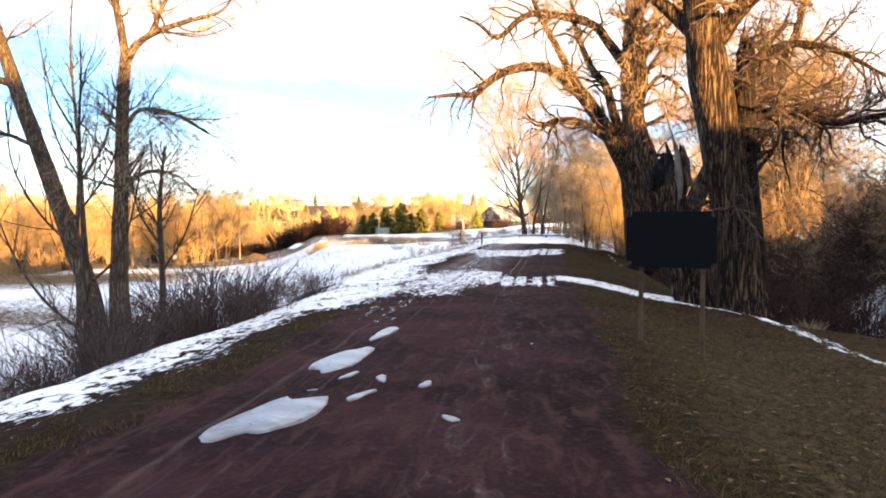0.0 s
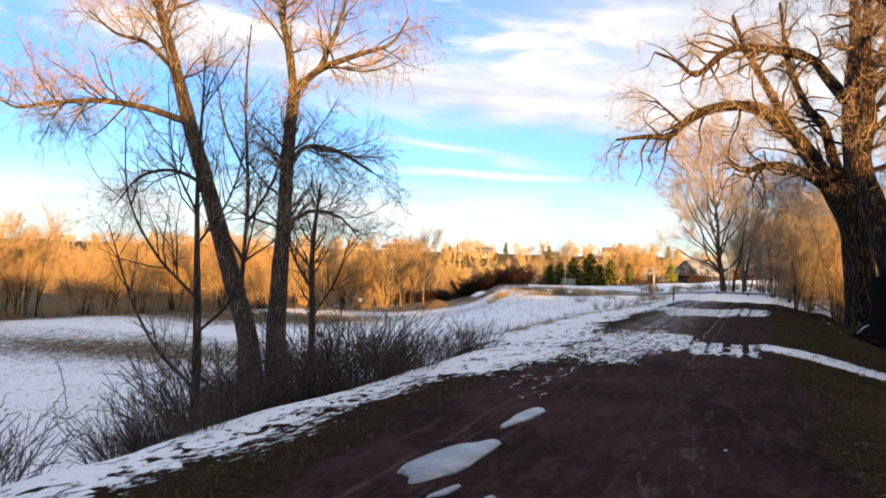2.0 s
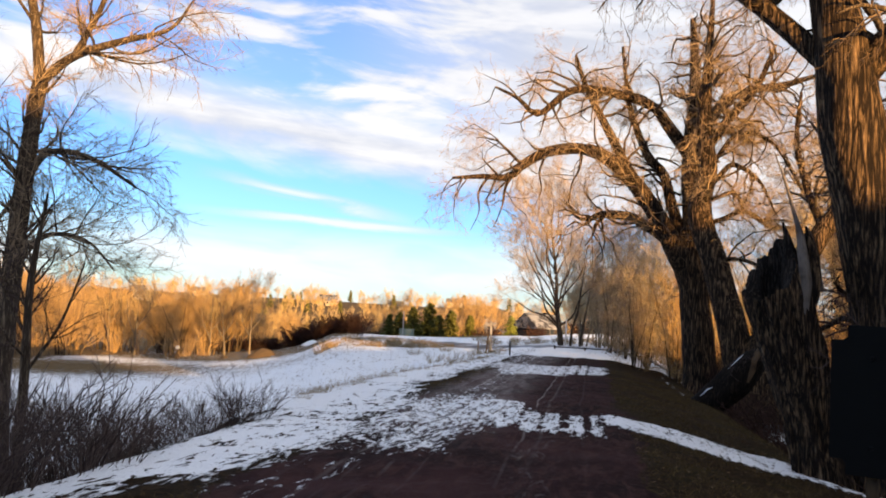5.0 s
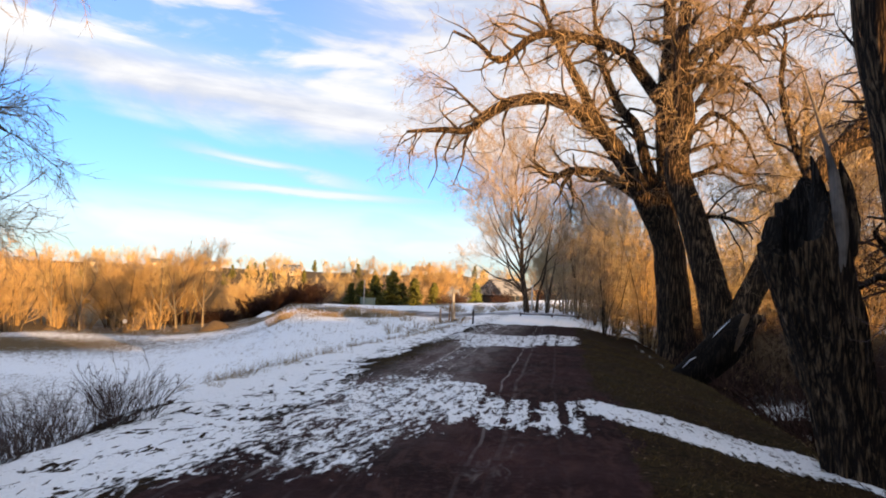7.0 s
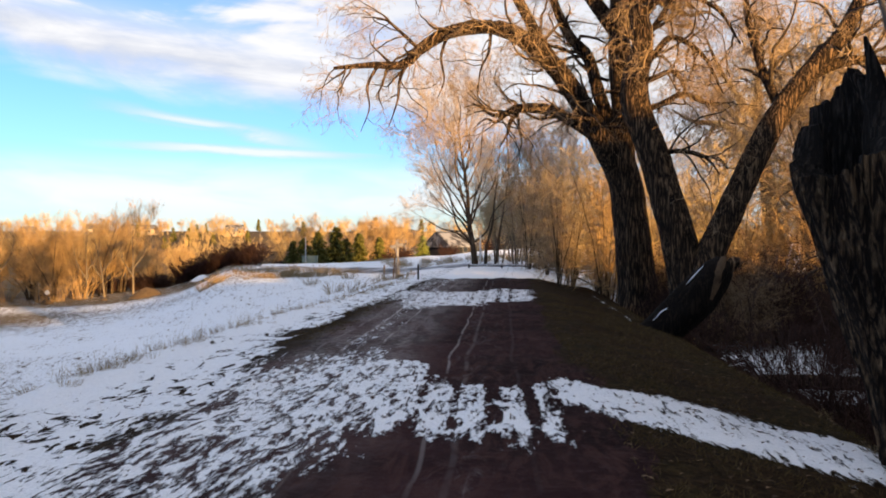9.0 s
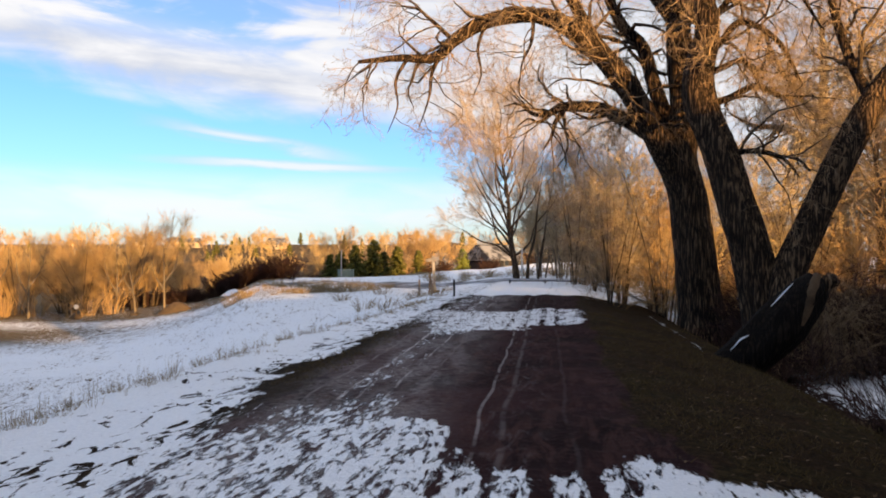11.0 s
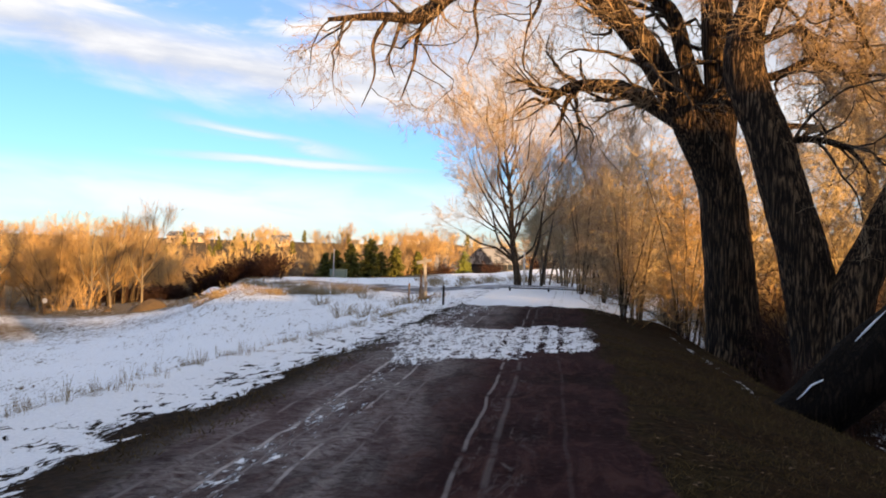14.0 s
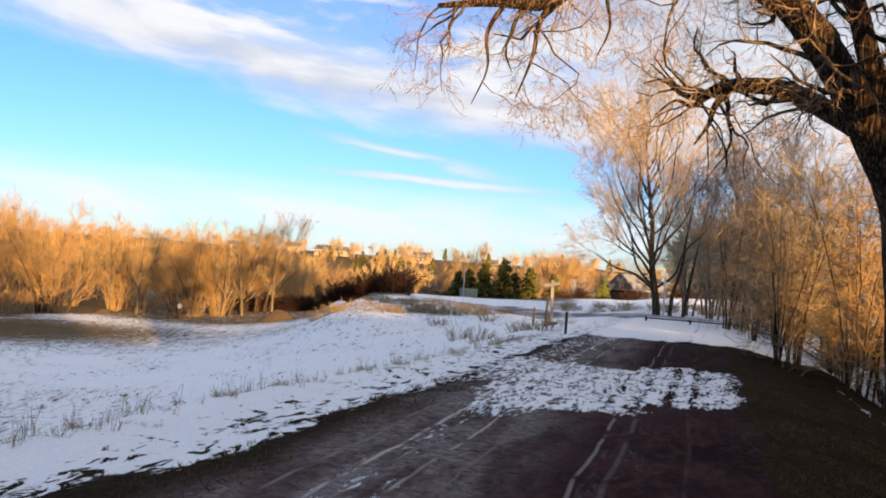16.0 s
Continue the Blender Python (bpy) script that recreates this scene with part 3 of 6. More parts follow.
def sprout(rng, lines, radii, count, length, angle, segments, wiggle, lift, ratio, thick, start=0.15, weights=None, droop=None):
    """Children of branches: lines (N, K, 3) and radii (N, K) give count new branches."""
    n, k, _ = lines.shape
    which = rng.choice(n, count, p=weights)
    t = start + (1 - start) * rng.random(count)
    f = t * (k - 1)
    i = np.minimum(f.astype(int), k - 2)
    w = (f - i)[:, None]
    spot = lines[which, i] * (1 - w) + lines[which, i + 1] * w
    girth = radii[which, i] * (1 - w[:, 0]) + radii[which, i + 1] * w[:, 0]
    way = lines[which, i + 1] - lines[which, i]
    way /= np.linalg.norm(way, axis=1, keepdims=True) + 1e-9
    side = rng.normal(size=(count, 3))
    side -= (side * way).sum(1, keepdims=True) * way
    side /= np.linalg.norm(side, axis=1, keepdims=True) + 1e-9
    lean = np.radians(rng.uniform(*angle, count))[:, None]
    way = np.cos(lean) * way + np.sin(lean) * side
    reach = rng.uniform(*length, count) * (1.15 - 0.5 * t)
    r0 = np.minimum(girth * ratio, thick)
    made = [spot]
    pull = np.full(count, lift) if droop is None else rng.uniform(lift, droop, count)
    for s in range(segments):
        way = way + rng.normal(size=(count, 3)) * wiggle
        way[:, 2] += pull
        way /= np.linalg.norm(way, axis=1, keepdims=True)
        made.append(made[-1] + way * (reach / segments)[:, None])
    taper = 1 - 0.82 * np.linspace(0, 1, segments + 1)
    return np.stack(made, 1), r0[:, None] * taper


def merged(parts):
    verts, faces, n = [], [], 0
    for v, f in parts:
        verts.append(v)
        faces.append(f + n)
        n += len(v)
    return np.vstack(verts), np.vstack(faces)


def bole(points, count, sides, seed, furrow=0.06, flare=0.0):
    """A trunk or heavy limb with ridged bark: verts and quads."""
    line = smooth_line(points, count)
    k = len(line)
    turn = np.linspace(0, 2 * np.pi, sides, endpoint=False)
    a, h = np.meshgrid(turn, line[:, 2] + line[:, 0] * 0.3)
    ridges = np.abs(layered(a * sides / 12.0, h * 0.9, 3, seed) - 0.5) * 2
    lumps = layered(a * 1.0, h * 0.8, 2, seed + 5) - 0.5
    r = line[:, 3:4] * (1 + furrow * (1 - 2 * ridges) + 0.16 * lumps)
    if flare:
        foot = np.exp(-(h - h[0, 0]) / 0.45)
        r = r * (1 + flare * foot * (0.7 + 0.6 * np.cos(a * 5 + seed)))
    return tubes(line[None, :, :3], r[None], sides)


def crown(rng, limbs, recipe, spread=12):
    """Branches on limbs, level by level. recipe: rows of sprout() arguments. Gives thick (quads) and thin arrays."""
    lines = np.stack([smooth_line(p, spread) for p in limbs])
    radii, lines = lines[:, :, 3], lines[:, :, :3]
    weight = np.linalg.norm(np.diff(lines, axis=1), axis=2).sum(1)
    out = []
    for level, row in enumerate(recipe):
        lines, radii = sprout(rng, lines, radii, weights=weight / weight.sum(), **row)
        weight = np.linalg.norm(np.diff(lines, axis=1), axis=2).sum(1) + 0.05
        out.append((lines, np.maximum(radii, 0.0016)))
    return out


def tree(name, label, trunks, limbs, recipe, seed, bark=None, twig=None, thick_levels=1, min_twig=0.0, flare=0.35, sides=26, group=""):
    """A bare tree: trunks and limbs are lists of (x, y, z, radius) lines; recipe grows the rest."""
    bark, twig = bark or BARK, twig or TWIG
    rng = np.random.default_rng(seed)
    x, y = trunks[0][0][:2]
    root = thing(name, label, "tree", (x, y, ground_height(x, y)), group)
    away = np.array(root.location)

    def local(v):
        return v - away
    for n, p in enumerate(trunks):
        v, q = bole(p, max(14, int(5 * abs(p[-1][2] - p[0][2]) + 10)), sides, seed + n, 0.07, flare if n == 0 or abs(p[0][2] - p[-1][2]) > 3 and p[0][2] < 0 else 0)
        part("trunk", array_mesh("trunk", local(v), q, bark), root)
    for n, p in enumerate(limbs):
        v, q = bole(p, 30, 14, seed + 40 + n, 0.05)
        part("limb", array_mesh("limb", local(v), q, bark), root)
    uppers = [smooth_line(t, 26)[13 if len(t) > 5 else 8 :: 4] for t in trunks]
    levels = crown(rng, list(limbs) + uppers, recipe)
    thick = merged([tubes(lines, np.maximum(radii, min_twig), 6) for lines, radii in levels[:thick_levels]])
    fine = merged([tubes(lines, np.maximum(radii, min_twig), 3) for lines, radii in levels[thick_levels:-1]])
    v, f = merged([(thick[0], split(thick[1])), (fine[0], split(fine[1])), cones(levels[-1][0], np.maximum(levels[-1][1][:, 0], min_twig))])
    me = array_mesh("crown", local(v), f, [BARK_SMALL, twig])
    kinds = np.ones(len(f), np.int32)
    kinds[: 2 * len(thick[1])] = 0
    me.polygons.foreach_set("material_index", kinds)
    tagged(part("crown", me, root, "dense bare winter branches and twigs"), kind="stuff")
    return root


def big_recipe(scale=1.0, count=1.0, droop=-0.30):
    return [
        dict(count=int(150 * count), length=(1.2 * scale, 3.2 * scale), angle=(25, 80), segments=8, wiggle=0.30, lift=-0.01, ratio=0.5, thick=0.075, start=0.12),
        dict(count=int(1000 * count), length=(0.6 * scale, 1.6 * scale), angle=(25, 75), segments=5, wiggle=0.32, lift=-0.18, droop=0.10, ratio=0.55, thick=0.026),
        dict(count=int(5600 * count), length=(0.28 * scale, 0.8 * scale), angle=(25, 75), segments=3, wiggle=0.32, lift=droop, droop=0.08, ratio=0.6, thick=0.012),
        dict(count=int(18000 * count), length=(0.10 * scale, 0.38 * scale), angle=(25, 70), segments=1, wiggle=0.2, lift=droop, droop=0.1, ratio=1.0, thick=0.0075),
    ]


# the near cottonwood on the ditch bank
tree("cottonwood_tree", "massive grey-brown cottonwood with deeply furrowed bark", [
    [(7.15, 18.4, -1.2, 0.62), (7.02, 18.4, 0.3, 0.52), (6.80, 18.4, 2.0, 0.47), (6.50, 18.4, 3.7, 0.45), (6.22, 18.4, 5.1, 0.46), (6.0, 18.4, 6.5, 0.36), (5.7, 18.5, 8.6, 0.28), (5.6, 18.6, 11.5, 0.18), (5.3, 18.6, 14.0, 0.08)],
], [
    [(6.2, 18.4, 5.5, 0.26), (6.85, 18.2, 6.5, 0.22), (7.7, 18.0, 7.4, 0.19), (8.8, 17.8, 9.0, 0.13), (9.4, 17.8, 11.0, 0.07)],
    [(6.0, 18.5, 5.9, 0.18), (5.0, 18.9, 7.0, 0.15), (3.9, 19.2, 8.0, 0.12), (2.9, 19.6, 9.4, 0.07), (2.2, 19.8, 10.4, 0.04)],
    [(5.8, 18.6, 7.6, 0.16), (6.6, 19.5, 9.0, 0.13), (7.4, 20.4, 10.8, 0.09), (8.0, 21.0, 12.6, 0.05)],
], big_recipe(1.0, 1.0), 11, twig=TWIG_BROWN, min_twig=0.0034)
# its dark companion stem
tree("cottonwood_tree", "dark leaning cottonwood stem with a broken top", [
    [(7.55, 18.9, -1.2, 0.42), (7.45, 18.9, 1.0, 0.34), (7.28, 18.9, 3.0, 0.28), (7.3, 19.0, 5.0, 0.23), (7.35, 19.0, 6.0, 0.17)],
], [
    [(7.25, 18.9, 4.0, 0.14), (8.3, 18.8, 4.2, 0.12), (9.4, 18.7, 3.9, 0.09), (10.6, 18.6, 4.1, 0.05)],
    [(7.3, 19.0, 5.2, 0.12), (8.4, 19.3, 5.9, 0.10), (9.8, 19.6, 5.8, 0.07), (11.2, 19.8, 5.2, 0.04)],
], big_recipe(0.9, 0.55), 12, bark=BARK_DARK, twig=TWIG_DARK, sides=18, min_twig=0.0034)
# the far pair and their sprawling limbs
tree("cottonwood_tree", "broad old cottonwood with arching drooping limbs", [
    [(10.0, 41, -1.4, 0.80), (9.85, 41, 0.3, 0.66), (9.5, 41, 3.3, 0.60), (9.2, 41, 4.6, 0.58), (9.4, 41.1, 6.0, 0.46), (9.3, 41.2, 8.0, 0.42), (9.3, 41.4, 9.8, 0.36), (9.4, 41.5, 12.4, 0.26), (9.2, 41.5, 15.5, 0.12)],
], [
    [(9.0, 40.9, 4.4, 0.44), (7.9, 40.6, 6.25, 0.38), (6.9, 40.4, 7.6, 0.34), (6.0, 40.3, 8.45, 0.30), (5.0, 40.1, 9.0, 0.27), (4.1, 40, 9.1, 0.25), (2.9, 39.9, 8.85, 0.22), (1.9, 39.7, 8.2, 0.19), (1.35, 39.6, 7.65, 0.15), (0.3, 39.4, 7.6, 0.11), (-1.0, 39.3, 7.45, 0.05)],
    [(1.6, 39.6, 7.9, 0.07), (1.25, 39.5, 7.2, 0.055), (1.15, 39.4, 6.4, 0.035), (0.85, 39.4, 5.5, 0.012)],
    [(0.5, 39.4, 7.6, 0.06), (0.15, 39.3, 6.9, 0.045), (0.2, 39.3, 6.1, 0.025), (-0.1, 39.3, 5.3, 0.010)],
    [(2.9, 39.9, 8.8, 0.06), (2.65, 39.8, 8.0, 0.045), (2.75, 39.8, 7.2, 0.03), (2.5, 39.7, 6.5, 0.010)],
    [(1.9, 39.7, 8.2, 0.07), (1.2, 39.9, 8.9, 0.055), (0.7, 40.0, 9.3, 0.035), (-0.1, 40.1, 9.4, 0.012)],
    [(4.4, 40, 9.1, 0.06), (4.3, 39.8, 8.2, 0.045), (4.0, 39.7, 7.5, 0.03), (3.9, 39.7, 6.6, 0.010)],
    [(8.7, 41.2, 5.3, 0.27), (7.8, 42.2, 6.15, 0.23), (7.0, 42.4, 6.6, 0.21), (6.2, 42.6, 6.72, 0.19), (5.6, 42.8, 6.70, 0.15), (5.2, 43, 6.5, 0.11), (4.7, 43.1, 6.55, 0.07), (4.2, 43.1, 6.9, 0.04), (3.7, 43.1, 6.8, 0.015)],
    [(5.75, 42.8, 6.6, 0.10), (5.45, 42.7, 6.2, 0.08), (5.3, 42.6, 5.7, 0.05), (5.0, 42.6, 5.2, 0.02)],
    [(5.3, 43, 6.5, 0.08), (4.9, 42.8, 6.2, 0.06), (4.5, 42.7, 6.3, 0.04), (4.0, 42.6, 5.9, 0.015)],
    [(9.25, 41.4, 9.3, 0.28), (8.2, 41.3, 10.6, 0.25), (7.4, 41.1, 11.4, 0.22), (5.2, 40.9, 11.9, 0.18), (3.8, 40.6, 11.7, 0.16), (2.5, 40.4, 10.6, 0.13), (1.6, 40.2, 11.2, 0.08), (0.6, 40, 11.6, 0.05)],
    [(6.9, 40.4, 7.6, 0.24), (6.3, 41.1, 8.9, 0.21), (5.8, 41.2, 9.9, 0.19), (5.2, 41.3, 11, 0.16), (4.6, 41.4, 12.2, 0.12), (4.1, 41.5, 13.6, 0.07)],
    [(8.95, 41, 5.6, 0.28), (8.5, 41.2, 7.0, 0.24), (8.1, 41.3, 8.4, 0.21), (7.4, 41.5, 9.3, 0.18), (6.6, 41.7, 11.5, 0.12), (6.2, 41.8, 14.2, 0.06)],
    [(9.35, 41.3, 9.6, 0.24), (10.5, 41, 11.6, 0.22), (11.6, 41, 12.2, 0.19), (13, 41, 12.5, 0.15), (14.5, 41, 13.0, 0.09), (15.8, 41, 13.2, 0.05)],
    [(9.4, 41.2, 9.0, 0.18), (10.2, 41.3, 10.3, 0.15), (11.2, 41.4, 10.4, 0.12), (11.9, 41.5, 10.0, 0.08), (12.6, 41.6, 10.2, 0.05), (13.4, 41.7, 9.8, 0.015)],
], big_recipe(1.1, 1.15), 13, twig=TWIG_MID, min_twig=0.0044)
tree("cottonwood_tree", "leaning twin-stemmed cottonwood rooted in the ditch bank", [
    [(10.7, 36.8, -1.6, 0.85), (10.45, 37, 0.0, 0.62), (9.9, 37.2, 2.3, 0.52), (9.4, 37.5, 4.3, 0.48), (8.9, 37.8, 5.9, 0.45), (8.9, 38, 6.9, 0.42), (9.2, 38.2, 8.1, 0.34), (9.05, 38.4, 10, 0.28), (9.2, 38.6, 13, 0.17), (9.3, 38.6, 15.4, 0.07)],
    [(10.7, 36.6, -1.0, 0.58), (10.8, 36.5, 1.0, 0.45), (11.4, 36.4, 2.5, 0.41), (12.1, 36.3, 4.1, 0.38), (12.9, 36.2, 5.6, 0.35), (13.7, 36.1, 6.7, 0.30), (14.9, 36, 8.2, 0.23), (15.8, 36, 10.4, 0.15), (16.1, 36, 12.8, 0.07)],
], [
    [(13.7, 36.1, 6.7, 0.20), (15, 36.2, 7.2, 0.16), (16.6, 36.3, 7.3, 0.12), (18, 36.4, 8.1, 0.06)],
    [(9.1, 38.3, 8.9, 0.2), (10, 38.5, 10.2, 0.17), (11.2, 38.8, 11.7, 0.13), (12, 39.1, 13.6, 0.07)],
    [(12.9, 36.2, 5.7, 0.16), (12.6, 36.9, 7.2, 0.13), (12.3, 37.3, 9.2, 0.10), (12.5, 37.5, 11.2, 0.05)],
    [(9.45, 37.4, 4.35, 0.10), (9.96, 37.2, 4.5, 0.08), (10.58, 37.0, 4.4, 0.065), (10.97, 36.9, 4.16, 0.045), (11.26, 36.8, 3.72, 0.02)],
    [(8.9, 38, 6.7, 0.11), (9.5, 37.8, 6.95, 0.085), (10.0, 37.6, 7.11, 0.07), (10.31, 37.5, 6.7, 0.05), (10.33, 37.4, 6.22, 0.02)],
    [(9.0, 38.1, 7.3, 0.13), (9.5, 38.0, 7.7, 0.11), (10.06, 37.8, 8.26, 0.095), (10.96, 37.5, 7.62, 0.07), (11.56, 37.3, 6.35, 0.03)],
    [(8.95, 37.9, 5.9, 0.12), (9.6, 37.7, 6.04, 0.10), (10.5, 37.9, 6.46, 0.085), (11.34, 38.2, 6.21, 0.06), (12.38, 38.4, 6.28, 0.03)],
    [(9.15, 38.3, 8.2, 0.12), (9.6, 38.2, 8.7, 0.10), (10.34, 38.0, 9.62, 0.08), (11.52, 37.8, 9.22, 0.06), (12.24, 37.6, 8.03, 0.03)],
], big_recipe(1.0, 1.2), 14, twig=TWIG_MID, min_twig=0.0044)

tree("cottonwood_tree", "tall sunlit golden-brown cottonwood beyond the ditch", [
    [(25.1, 62.6, -1.2, 0.66), (25.0, 62.6, 1.6, 0.55), (24.7, 62.6, 4.7, 0.47), (24.3, 62.6, 7.3, 0.42), (24.1, 62.9, 9.9, 0.31), (24.2, 63.0, 13.2, 0.19), (23.9, 63.0, 16.4, 0.08)],
], [
    [(24.5, 62.6, 6.5, 0.26), (23.0, 62.4, 8.1, 0.22), (21.5, 62.1, 9.0, 0.17), (19.6, 61.8, 9.1, 0.12), (18.1, 61.6, 9.8, 0.05)],
    [(24.3, 62.6, 7.6, 0.26), (25.6, 62.5, 9.1, 0.22), (27.2, 62.4, 10.7, 0.17), (28.2, 62.4, 13.0, 0.08)],
    [(24.8, 62.6, 4.2, 0.17), (26.4, 62.3, 5.2, 0.14), (28.5, 61.9, 5.4, 0.10), (30.6, 61.6, 6.1, 0.05)],
    [(24.2, 62.8, 9.1, 0.18), (22.9, 63.2, 11.0, 0.16), (21.7, 63.4, 13.0, 0.12), (20.8, 63.5, 15.1, 0.05)],
], big_recipe(1.45, 0.75), 15, twig=TWIG_MID, min_twig=0.0085)

# the two stems beside the low field
left_recipe = [
    dict(count=100, length=(0.9, 2.6), angle=(30, 75), segments=7, wiggle=0.15, lift=0.05, ratio=0.42, thick=0.04, start=0.25),
    dict(count=1100, length=(0.5, 1.5), angle=(25, 65), segments=4, wiggle=0.2, lift=-0.16, droop=0.10, ratio=0.55, thick=0.014),
    dict(count=9500, length=(0.2, 0.65), angle=(20, 60), segments=1, wiggle=0.2, lift=-0.2, droop=0.06, ratio=0.9, thick=0.0075),
]
tree("box_elder_tree", "slender bare tree leaning over the snowy field", [
    [(-10.15, 22.5, -2.6, 0.34), (-10.4, 22.5, -0.8, 0.27), (-10.95, 22.5, 0.9, 0.25), (-11.8, 22.5, 3.4, 0.23), (-12.5, 22.5, 5.4, 0.20), (-13.1, 22.5, 7.2, 0.16), (-13.7, 22.5, 9.1, 0.11), (-14.0, 22.5, 11.5, 0.05)],
], [
    [(-12.4, 22.5, 5.35, 0.11), (-13.8, 22.3, 5.8, 0.09), (-15.3, 22.1, 6.0, 0.075), (-16.9, 21.9, 5.9, 0.055), (-17.9, 21.8, 5.8, 0.04), (-19.0, 21.7, 6.5, 0.02)],
    [(-13.0, 22.5, 6.9, 0.08), (-14.1, 22.6, 7.8, 0.06), (-15.3, 22.8, 8.2, 0.04), (-16.4, 23, 9.0, 0.02)],
    [(-11.9, 22.5, 3.6, 0.06), (-12.9, 22.4, 4.0, 0.05), (-13.9, 22.3, 3.8, 0.035), (-14.6, 22.2, 3.0, 0.015)],
], left_recipe, 21, BARK_SMALL, sides=14, twig=TWIG_MID, min_twig=0.0044)
tree("box_elder_tree", "slender forked bare tree with sunlit top", [
    [(-9.6, 22.8, -2.6, 0.33), (-9.7, 22.8, -0.3, 0.26), (-9.6, 22.8, 2.3, 0.21), (-9.5, 22.8, 5.2, 0.17), (-9.4, 22.8, 6.3, 0.16)],
], [
    [(-9.4, 22.8, 6.2, 0.13), (-9.6, 22.8, 7.4, 0.11), (-9.9, 22.8, 8.6, 0.08), (-10.2, 22.8, 10.4, 0.04)],
    [(-9.4, 22.8, 6.3, 0.11), (-8.7, 22.8, 6.9, 0.09), (-7.6, 22.8, 7.3, 0.07), (-6.6, 22.8, 7.6, 0.04), (-6.1, 22.8, 8.3, 0.02)],
    [(-8.7, 22.8, 6.9, 0.07), (-8.2, 22.8, 8.0, 0.055), (-7.8, 22.8, 9.4, 0.03)],
    [(-9.55, 22.8, 4.0, 0.08), (-9.0, 22.7, 4.7, 0.065), (-8.0, 22.6, 4.6, 0.05), (-6.9, 22.5, 4.0, 0.025)],
    [(-9.6, 22.8, 2.4, 0.06), (-8.8, 22.7, 2.9, 0.05), (-7.9, 22.6, 2.8, 0.03), (-7.2, 22.5, 2.2, 0.015)],
], left_recipe, 22, BARK_SMALL, sides=14, twig=TWIG_MID, min_twig=0.0044)

# ---- saplings, thickets and far woods ----


def settle(x, y, sink=0.05):
    return pose(x, y, ground_height(x, y) - sink)


def clump_lines(rng, stems, height, spread, lean=0.35, base=0.25, thick=0.03):
    """Stems that rise and fan out from one root: lines and radii."""
    turn = rng.uniform(0, 2 * np.pi, stems)
    foot = np.stack([np.cos(turn) * base * rng.random(stems), np.sin(turn) * base * rng.random(stems), np.full(stems, -0.1)], 1)
    tall = height * rng.uniform(0.55, 1.0, stems)
    out = spread * rng.random(stems) ** 0.7
    s = np.linspace(0, 1, 8)[None, :, None]
    way = np.stack([np.cos(turn) * out, np.sin(turn) * out, np.zeros(stems)], 1)[:, None]
    lines = foot[:, None] + way * (lean * s + (1 - lean) * s**2) + np.array([0, 0, 1.0]) * tall[:, None, None] * s
    lines = lines + np.cumsum(rng.normal(size=lines.shape) * 0.018 * height / 2, 1) * s
    radii = thick * rng.uniform(0.5, 1.0, stems)[:, None] * (1 - 0.85 * s[..., 0])
    return lines, radii


def thicket_mesh(name, seed, stems, height, spread, recipe, mats, thick=0.03, base=0.3, min_twig=0.0):
    """A many-stemmed bare shrub or small tree as one mesh."""
    rng = np.random.default_rng(seed)
    lines, radii = clump_lines(rng, stems, height, spread, thick=thick, base=base)
    wood = tubes(lines, np.maximum(radii, min_twig), 3 if thick < 0.06 else 6)
    pieces = [(wood[0], split(wood[1]))]
    for n, row in enumerate(recipe):
        weight = np.linalg.norm(np.diff(lines, axis=1), axis=2).sum(1)
        lines, radii = sprout(rng, lines, radii, weights=weight / weight.sum(), **row)
        if n == len(recipe) - 1:
            pieces.append(cones(lines, np.maximum(radii[:, 0], min_twig)))
        else:
            v, q = tubes(lines, np.maximum(radii, min_twig), 3)
            pieces.append((v, split(q)))
    return array_mesh("stem_clump", *pieces[0], mats[0]), array_mesh("crown", *merged(pieces[1:]), mats[1])


def scatter(name, label, category, meshes, places, rng, low=0.8, high=1.2, group=""):
    """Copies of ready meshes, each a thing of its own, standing on the ground."""
    for n, (x, y) in enumerate(places):
        made = meshes[n % len(meshes)]
        ob = new(name, None if isinstance(made, tuple) else made)
        if isinstance(made, tuple):
            tagged(part("stem_clump", made[0], ob), kind="stuff")
            tagged(part("crown", made[1], ob), kind="stuff")
        size = rng.uniform(low, high)
        ob.matrix_world = settle(x, y) @ pose(0, 0, 0, 0, 0, rng.uniform(0, 360)) @ Matrix.Diagonal((size, size, size * rng.uniform(0.9, 1.15), 1))
        tagged(ob, label, category, group)


wild = np.random.default_rng(5)

